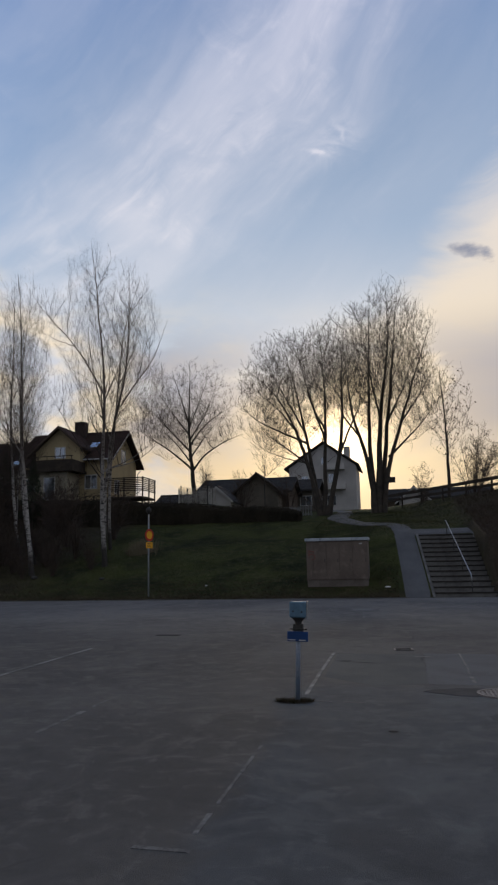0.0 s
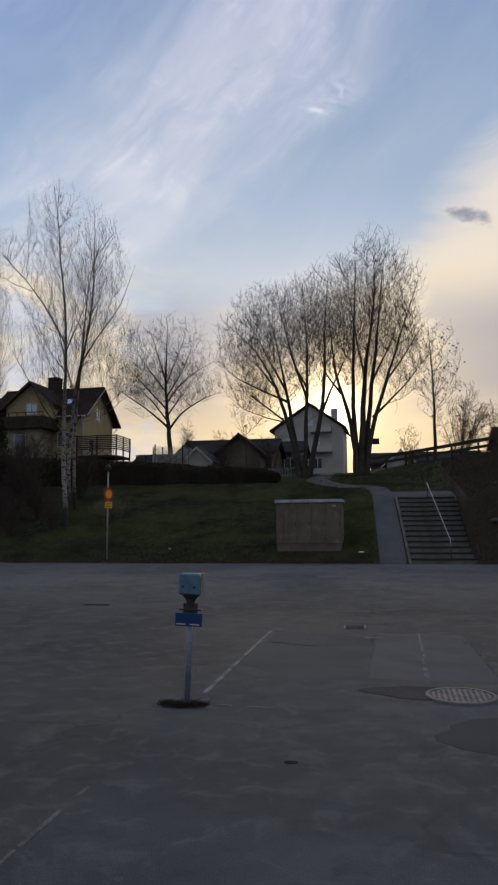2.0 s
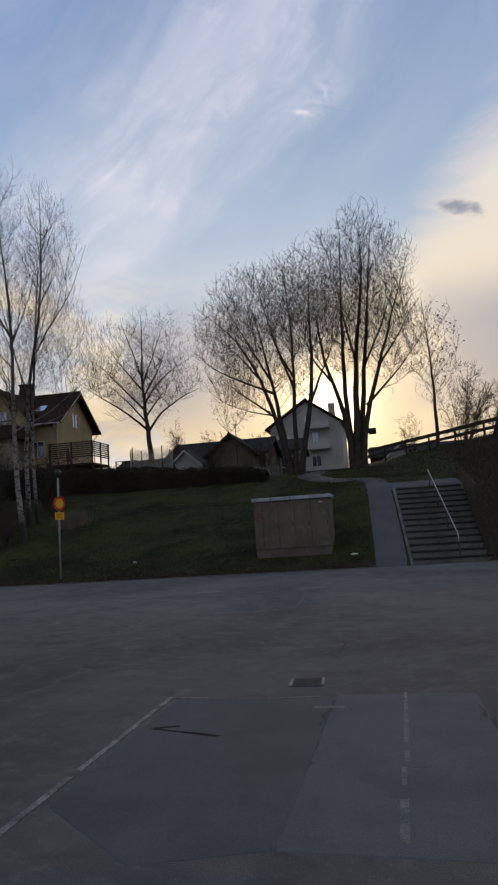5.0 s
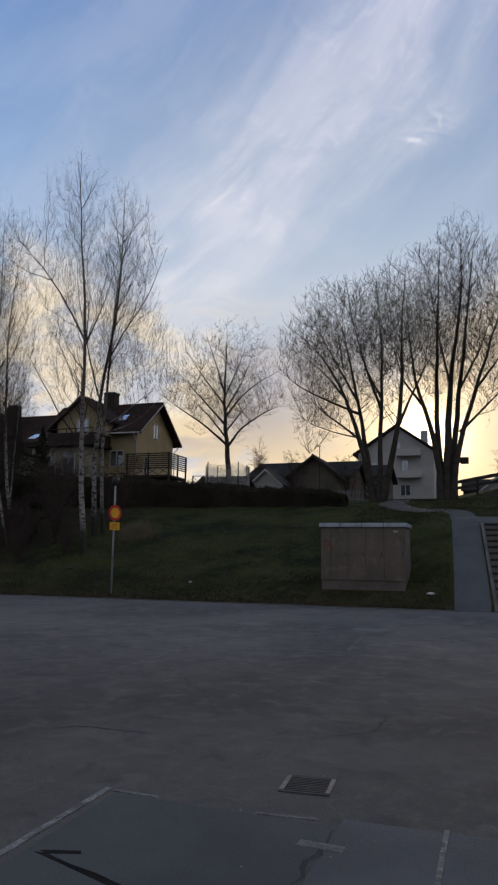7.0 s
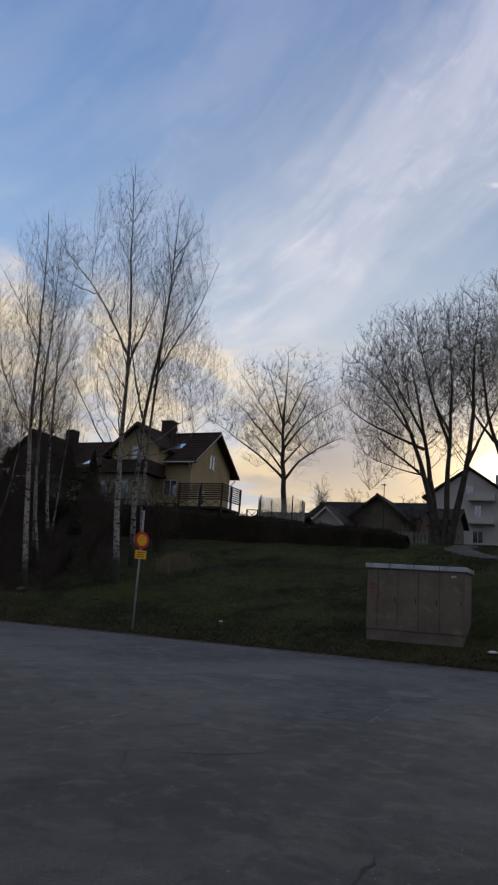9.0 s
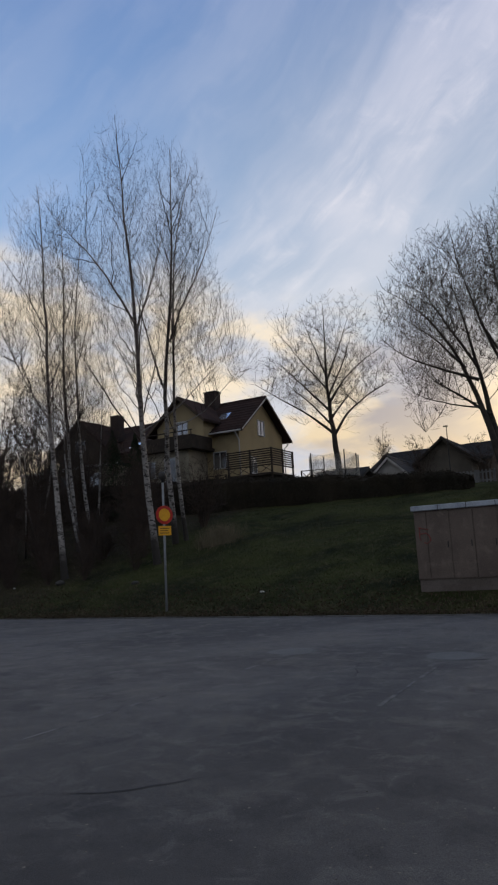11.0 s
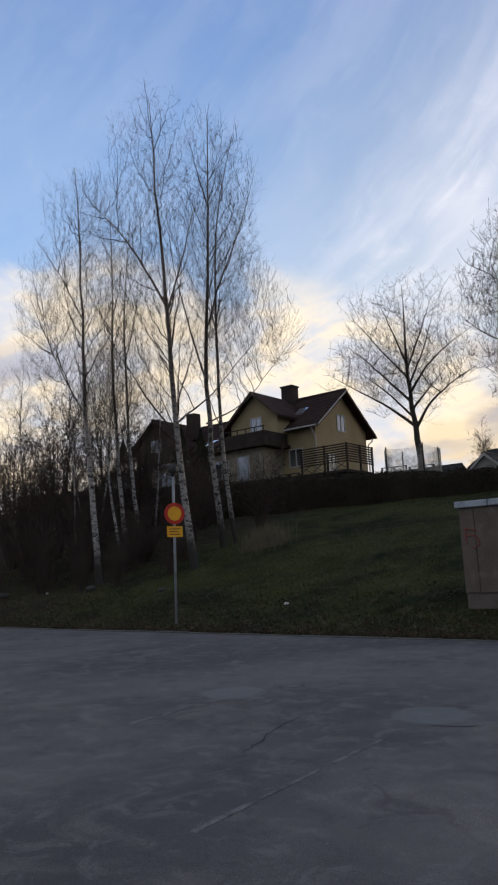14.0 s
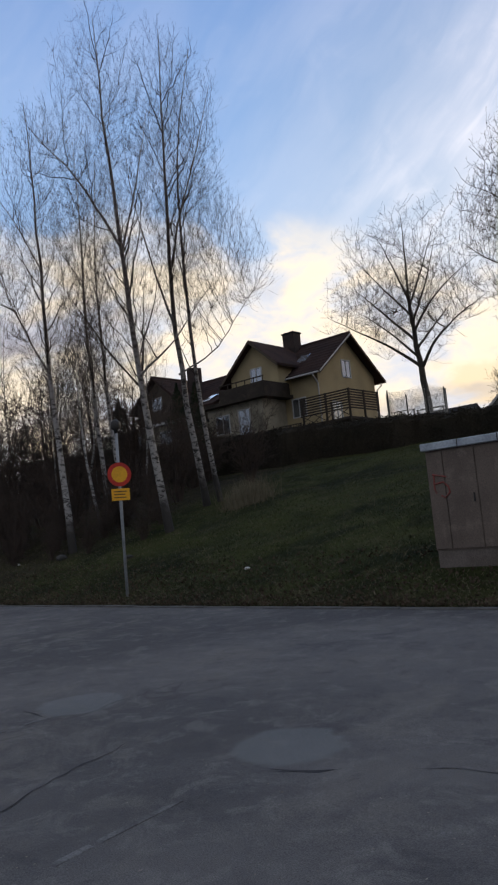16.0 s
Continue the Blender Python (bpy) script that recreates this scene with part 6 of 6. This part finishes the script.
for z in (2.75, 5.35):
    b_ = new("balcony")
    b_.parent = wh
    part("floor_slab", boxes((4.7, 7.5, -1.2, -0.003, z, z + 0.12)), WHITE_WALL, b_)
    part("parapet", boxes((4.7, 7.5, -1.25, -1.2, z + 0.05, z + 0.85), (7.45, 7.5, -1.198, -0.003, z + 0.122, z + 0.85), (4.7, 4.75, -1.198, -0.003, z + 0.122, z + 0.85)), WHITE_WALL, b_, "pale parapet")
window(wh, 5.0, 6.2, 0.7, 2.1, 0.0)
window(wh, 1.2, 2.4, 0.7, 2.1, 0.0)
window(wh, 1.6, 2.6, 3.6, 4.8, 0.0)
window(wh, 5.2, 6.0, 3.0, 5.0, 0.0)
window(wh, 4.3, 5.1, 6.2, 7.2, 0.0)


def low_house(name, x, y, z, w, d, he, hr, wallm, roofm, label, axis="x", over=0.5):
    h = tagged(empty(name, x, y, z), label, "house")
    bm = bmesh.new()
    if axis == "x":
        prism(bm, [(0, -3.0), (0, he), (d / 2, hr - 0.2), (d, he), (d, -3.0)], "x", 0, w)
        gable_roof(h, "x", -over, w + over, d / 2, d / 2 + over, he - over * (hr - he) / (d / 2) + 0.1, hr, 0.2, roofm)
    else:
        prism(bm, [(0, -3.0), (0, he), (w / 2, hr - 0.2), (w, he), (w, -3.0)], "y", 0, d)
        gable_roof(h, "y", -over, d + over, w / 2, w / 2 + over, he - over * (hr - he) / (w / 2) + 0.1, hr, 0.2, roofm)
        verge(h, "y", -over - 0.04, w / 2, w / 2 + over, he - over * (hr - he) / (w / 2) + 0.1, hr, WHITE_TRIM if wallm is WHITE_WALL else WOOD_DARK, 0.2)
    part("wall", bm, wallm, h)
    return h


lh = low_house("bungalow", -22.0, 74.0, 6.5, 9.6, 8, 2.6, 4.3, DARK_WALL, ROOF_DARK, "long low house with a dark roof beyond the hedge")
window(lh, 6.5, 8.0, 0.9, 2.0, 0.0)
window(lh, 2.6, 3.8, 0.9, 2.0, 0.0)
low_house("gabled_house", -17.2, 71.0, 6.4, 4.2, 6, 2.5, 4.2, DIM_WALL, ROOF_DARK, "house wing with a low gable under a dark roof", "y")
low_house("garage", -19.4, 66.0, 6.1, 2.7, 5, 1.5, 2.8, WHITE_WALL, ROOF_DARK, "small pale gabled garage beyond the hedge", "y", 0.25)
lh2 = low_house("row_house", -14.6, 82.0, 7.0, 4.2, 7, 2.9, 4.3, DIM_WALL, ROOF_DARK, "low pale row house beside the white house")
window(lh2, 2.4, 3.8, 0.9, 2.1, 0.0)
low_house("blue_house", -1.0, 84.0, 7.2, 3.4, 6, 1.2, 2.7, WHITE_WALL, ROOF_DARK, "small pale house with a shallow gable behind the fence", "y")
low_house("long_barn", -3.0, 98.0, 8.0, 14, 7, 1.8, 3.2, DARK_WALL, ROOF_DARK, "long low dark building on the horizon")
low_house("corner_house", 9.4, 68.0, 5.8, 8, 7, 3.2, 4.7, DARK_WALL, ROOF_DARK, "dark house with a pale-edged gable behind the embankment fence", "x")
low_house("garden_shed", -22.0, 61.0, 6.2, 3.2, 3, 0.9, 1.6, DARK_WALL, ROOF_DARK, "low dark garden shed behind the hedge")

mast = tagged(empty("lamp_mast", -13.4, 66.0, 6.0), "thin lamp mast rising behind the roofs", "street lamp")
part("pole", tubes(([(0, 0, -0.3), (0, 0, 4.6)], [0.05, 0.03])), DARK_METAL, mast)
part("head", boxes((-0.22, 0.12, -0.08, 0.08, 4.602, 4.68), bevel=0.02), DARK_METAL, mast)

# ---- picket fence, hedge, trampoline ----
pf = tagged(empty("picket_fence", -9.2, 51.0, 0), "white picket fence by the foot of a big tree", "fence")
for i in range(11):
    x = i * 0.19
    z = gz(-9.2 + x, 51.0) - 0.12
    part("picket", boxes((x - 0.045, x + 0.045, -0.012, 0.012, z + 0.06, z + 0.80), bevel=0.006), PICKET, pf)
zc = gz(-9.3, 51.0)
part("rail", boxes((-0.1, 2.0, 0.0125, 0.05, zc + 0.10, zc + 0.17), (-0.1, 2.0, 0.0125, 0.05, zc + 0.52, zc + 0.59)), PICKET, pf)
for x in (0.0, 1.0, 1.9):
    part("post", boxes((x - 0.05, x + 0.05, 0.051, 0.14, zc - 0.3, zc + 0.70)), PICKET, pf)


def hedge():
    rng = np.random.default_rng(77)
    root = tagged(empty("hedge", 0, 0, 0), "long low dark leafless hedge along the crest of the lawn", "hedge")
    xs = np.arange(-45, -7.4, 0.3)
    top = np.interp(xs, [-45, -35, -28, -24, -20, -13, -8.5, -7.5], [7.3, 6.9, 6.3, 6.15, 6.0, 5.4, 5.12, 4.85]) + rng.normal(size=len(xs)) * 0.04
    V, F = [], []
    for x, t in zip(xs, top):
        g = gz(x, 46.6) - 0.2
        for y, z in ((46.45, g), (46.4, t - 0.2), (46.6, t), (47.2, t), (47.4, t - 0.2), (47.35, g)):
            V.append((x + rng.normal() * 0.04, y + rng.normal() * 0.05, z + rng.normal() * 0.03))
    for i in range(len(xs) - 1):
        for j in range(5):
            a = i * 6 + j
            F.append((a, a + 1, a + 7, a + 6))
    raw("core", V, F, HEDGE, root)
    n = 30000
    x = rng.uniform(-45, -7.5, n)
    t = np.interp(x, xs, top)
    g = terrain(x, np.full(n, 46.6))
    side = rng.random(n) < 0.55
    y = np.where(side, 46.38 + rng.normal(size=n) * 0.05, rng.uniform(46.4, 47.4, n))
    z = np.where(side, g + (t - g) * rng.random(n), t + rng.normal(size=n) * 0.06)
    V, F = flakes(rng, np.stack([x, y, z], -1), 0.06, 0.35)
    fast_mesh("twigs_and_leaves", V, F, HEDGE, root, smooth=False)


hedge()
tr = tagged(empty("trampoline", -15.3, 49.2, gz(-15.3, 49.2)), "round garden trampoline with a safety net on dark poles", "trampoline")
R_ = 1.35
ring = [(R_ * math.cos(a), R_ * math.sin(a), 0.85) for a in np.linspace(0, 2 * math.pi, 25)]
part("ring", tubes((ring, 0.04), sides=6), DARK_METAL, tr)
bm = bmesh.new()
tube(bm, [(0, 0, 0.84), (0, 0, 0.86)], R_ - 0.05, 24)
part("mat", bm, NET, tr, "pale jumping mat")
TH = 7.12 - gz(-15.3, 49.2)
for i in range(4):
    a = math.radians(i * 90 + 48)
    c, s = math.cos(a), math.sin(a)
    part("pole", tubes(([(R_ * c, R_ * s, -0.1), (R_ * c, R_ * s, TH)], 0.035)), DARK_METAL, tr)
V, F = [], []
P, Rr = [], []
for a in np.linspace(0, 2 * math.pi, 150, endpoint=False):
    sag = 0.16 * abs(math.sin(2 * (a - math.radians(48))))
    P.append([(R_ * math.cos(a), R_ * math.sin(a), 0.9), (R_ * math.cos(a), R_ * math.sin(a), TH - 0.05 - sag)])
P = np.array(P)
hz = []
for z in np.arange(0.95, TH - 0.22, 0.055):
    hz.append([(R_ * math.cos(a), R_ * math.sin(a), z) for a in np.linspace(0, 2 * math.pi, 25)])
hz = np.array(hz)
V, F = lines_mesh([(P, np.full(P.shape[:2], 0.006), 3), (hz, np.full(hz.shape[:2], 0.006), 3)])
fast_mesh("net", V, F, NET, tr)

# ---- fence and lamp on the embankment ----
ef = tagged(empty("embankment_fence", 0, 0, 0), "dark timber rail fence along the top of the embankment", "fence")
pts = [(-2.2, 58.3), (-0.8, 56.0), (0.6, 53.8), (2.0, 51.6), (3.4, 49.3), (4.8, 47.0), (6.2, 44.7), (7.6, 42.4), (9.0, 40.1), (10.4, 37.8)]
for i, (x, y) in enumerate(pts):
    g = gz(x, y)
    part("post", boxes((x - 0.06, x + 0.06, y - 0.06, y + 0.06, g - 0.3, 6.72 - 0.004 * i), bevel=0.01), WOOD_DARK, ef)
for (x0, y0), (x1, y1) in zip(pts, pts[1:]):
    for z, h in ((6.62, 0.11), (6.22, 0.09)):
        bm = bmesh.new()
        d = Vector((y0 - y1, x1 - x0, 0)).normalized() * 0.02
        o = -d * 4.2
        q = [bm.verts.new(Vector(p) + o + s * d + Vector((0, 0, e))) for p in ((x0, y0, z), (x1, y1, z)) for s in (-1, 1) for e in (-h, h)]
        for f in ((0, 1, 3, 2), (4, 6, 7, 5), (0, 4, 5, 1), (2, 3, 7, 6), (0, 2, 6, 4), (1, 5, 7, 3)):
            bm.faces.new([q[i] for i in f])
        part("board", bm, WOOD_DARK, ef)
fl = tagged(empty("floodlight_post", -1.95, 54.0, gz(-1.95, 54)), "slim pole with a boxy floodlight beside the big tree", "floodlight")
part("pole", tubes(([(0, 0, -0.2), (0, 0, 2.45)], 0.035)), DARK_METAL, fl)
part("housing", boxes((0.22, 0.72, -0.15, 0.15, 2.2, 2.6), bevel=0.03), DARK_METAL, fl)
part("reflector", tubes(([(-0.12, 0, 2.4), (0.215, 0, 2.4)], [0.17, 0.12]), sides=10), DARK_METAL, fl)
sl = tagged(empty("street_lamp", 8.15, 50.0, gz(8.15, 50)), "tall grey street lamp with two arms on the embankment", "street lamp")
part("pole", tubes(([(0, 0, -0.3), (0, 0, 5), (0, 0, 7.7)], [0.09, 0.07, 0.05])), DARK_METAL, sl, "", True)
for s in (-1, 1):
    arm = part("arm", tubes(([(0, 0, 7.65), (s * 0.3, 0, 7.95), (s * 0.75, 0, 8.6)], 0.035)), DARK_METAL, sl, "", True)
    part("lamp_head", boxes((s * 0.95 - 0.22, s * 0.95 + 0.22, -0.12, 0.12, 8.55, 8.68), bevel=0.04), DARK_METAL, arm)

# ---- conifers at the back of the brush ----
def conifer(x, y, h, r, seed):
    rng = np.random.default_rng(seed)
    z0 = gz(x, y) - 0.1
    root = tagged(empty("conifer", x, y, z0), "small dark evergreen at the back of the brush", "conifer", "small evergreens")
    part("trunk", tubes(([(0, 0, 0), (0, 0, h * 0.95)], [0.08, 0.015])), BARK, root)
    n = 9000
    t = rng.random(n) ** 0.8
    a = rng.uniform(0, 6.283, n)
    q = r * (1 - t) * (0.55 + 0.45 * np.abs(np.sin(t * 26 + a))) * np.sqrt(rng.random(n)) * 1.2
    at = np.stack([q * np.cos(a), q * np.sin(a), 0.1 + t * h - q * 0.25], -1)
    V, F = flakes(rng, at, 0.07, 0.3)
    fast_mesh("foliage", V, F, EVERGREEN, root, smooth=False)


conifer(-26.5, 46.0, 5.2, 1.5, 1)
conifer(-29.6, 47.6, 5.5, 1.9, 2)
conifer(-34.0, 46.8, 5.6, 2.2, 3)

# ---- small things on the ground ----
def lump(name, x, y, s, mat, label, category, seed, flat=0.5):
    rng = random.Random(seed)
    bm = bmesh.new()
    bmesh.ops.create_icosphere(bm, subdivisions=2, radius=1)
    for v in bm.verts:
        v.co *= 1 + rng.uniform(-0.15, 0.15)
        v.co = Vector((v.co.x * s, v.co.y * s * 0.7, v.co.z * s * flat))
    ob = part(name, bm, mat, None, "", True)
    ob.matrix_world = pose(x, y, gz(x, y) + s * flat * 0.5, 0, 0, rng.uniform(0, 180))
    return tagged(ob, label, category)


lump("litter", -9.73, 30.67, 0.07, LITTER, "crumpled pale scrap of litter on the lawn", "litter", 1)
lump("litter", -1.7, 29.6, 0.17, LITTER, "crumpled white scrap of litter on the verge", "litter", 2, 0.25)
lump("litter", -20.9, 31.9, 0.06, LITTER, "small white scrap of litter under the birches", "litter", 3)
for i, (x, y, s) in enumerate([(-18.9, 32.2, 0.2), (-23.1, 31.6, 0.22), (3.4, 30.6, 0.25), (4.6, 31.8, 0.2), (3.9, 33.4, 0.16), (-15.2, 31.9, 0.14)]):
    lump("stone", x, y, s, STONE, "grey field stone on the bank", "stone", 10 + i)

# ---- grass and dead leaves ----
rng = np.random.default_rng(9)


def scatter(n, x0, x1, y0, y1, power=1.6):
    x = rng.uniform(x0, x1, n)
    y = y0 + (y1 - y0) * rng.random(n) ** power
    ok = ~((x > -1.25) & (x < 2.55) & (y < 37.5)) & ~((x > -5.2) & (x < -2.4) & (y > 30.3) & (y < 31.8))
    return x[ok], y[ok]


x, y = scatter(150000, -30, -1.0, 28.66, 47, 1.7)
tagged(blades("grass", x, y, 0.055, GRASS, rng, 0.8, 0.007), "short rough spring grass", "grass", kind="stuff")
x, y = rng.uniform(-6, 7, 34000), rng.uniform(36.9, 56, 34000)
tagged(blades("grass", x, y, 0.09, GRASS, rng, 0.8, 0.010), "short rough spring grass on the crest", "grass", kind="stuff")
x, y = np.r_[rng.uniform(-5, 3, 900), rng.normal(0.2, 1.0, 700)], np.r_[rng.uniform(10, 27, 900), rng.normal(16.0, 1.2, 700)]
V, F = flakes(rng, np.stack([x, y, terrain(x, y) * 0], -1), 0.011, 0.7)
V[:, 2] = terrain(V[:, 0], V[:, 1]) + 0.005 + 0.2 * V[:, 2]
tagged(fast_mesh("grit", V, F, STONE_PALE, smooth=False), "loose pale grit and leaf scraps on the asphalt", "gravel", kind="stuff")
x, y = scatter(22000, -30, 4, 28.66, 38, 2.4)
tagged(blades("dry_grass", x, y, 0.07, STRAW, rng, 1.3, 0.006), "flattened straw-coloured dead grass", "grass", kind="stuff")
x = -14.9 + rng.normal(size=1500) * 0.35
y = 36.6 + rng.normal(size=1500) * 0.4
tagged(blades("grass_clump", x, y, 0.75, STRAW, rng, 0.25, 0.007), "upright clump of tall dry grass at the foot of the birches", "grass", kind="stuff")
x, y = scatter(8000, -28, -1, 28.66, 31.5, 2.2)
x2, y2 = rng.uniform(2.6, 9, 14000), rng.uniform(28.7, 42, 14000)
x, y = np.r_[x, x2], np.r_[y, y2]
V, F = flakes(rng, np.stack([x, y, terrain(x, y) + 0.03], -1), 0.035, 0.6)
tagged(fast_mesh("dead_leaves", V, F, LEAF_DEAD, smooth=False), "scattered brown dead leaves and twigs", "dead leaves", kind="stuff")
# low sprigs on the embankment
x, y = rng.uniform(2.6, 10, 16000), rng.uniform(28.8, 50, 16000)
tagged(blades("low_brush", x, y, 0.28, BRUSH, rng, 0.5, 0.007), "low brown sprigs covering the embankment", "undergrowth", kind="stuff")
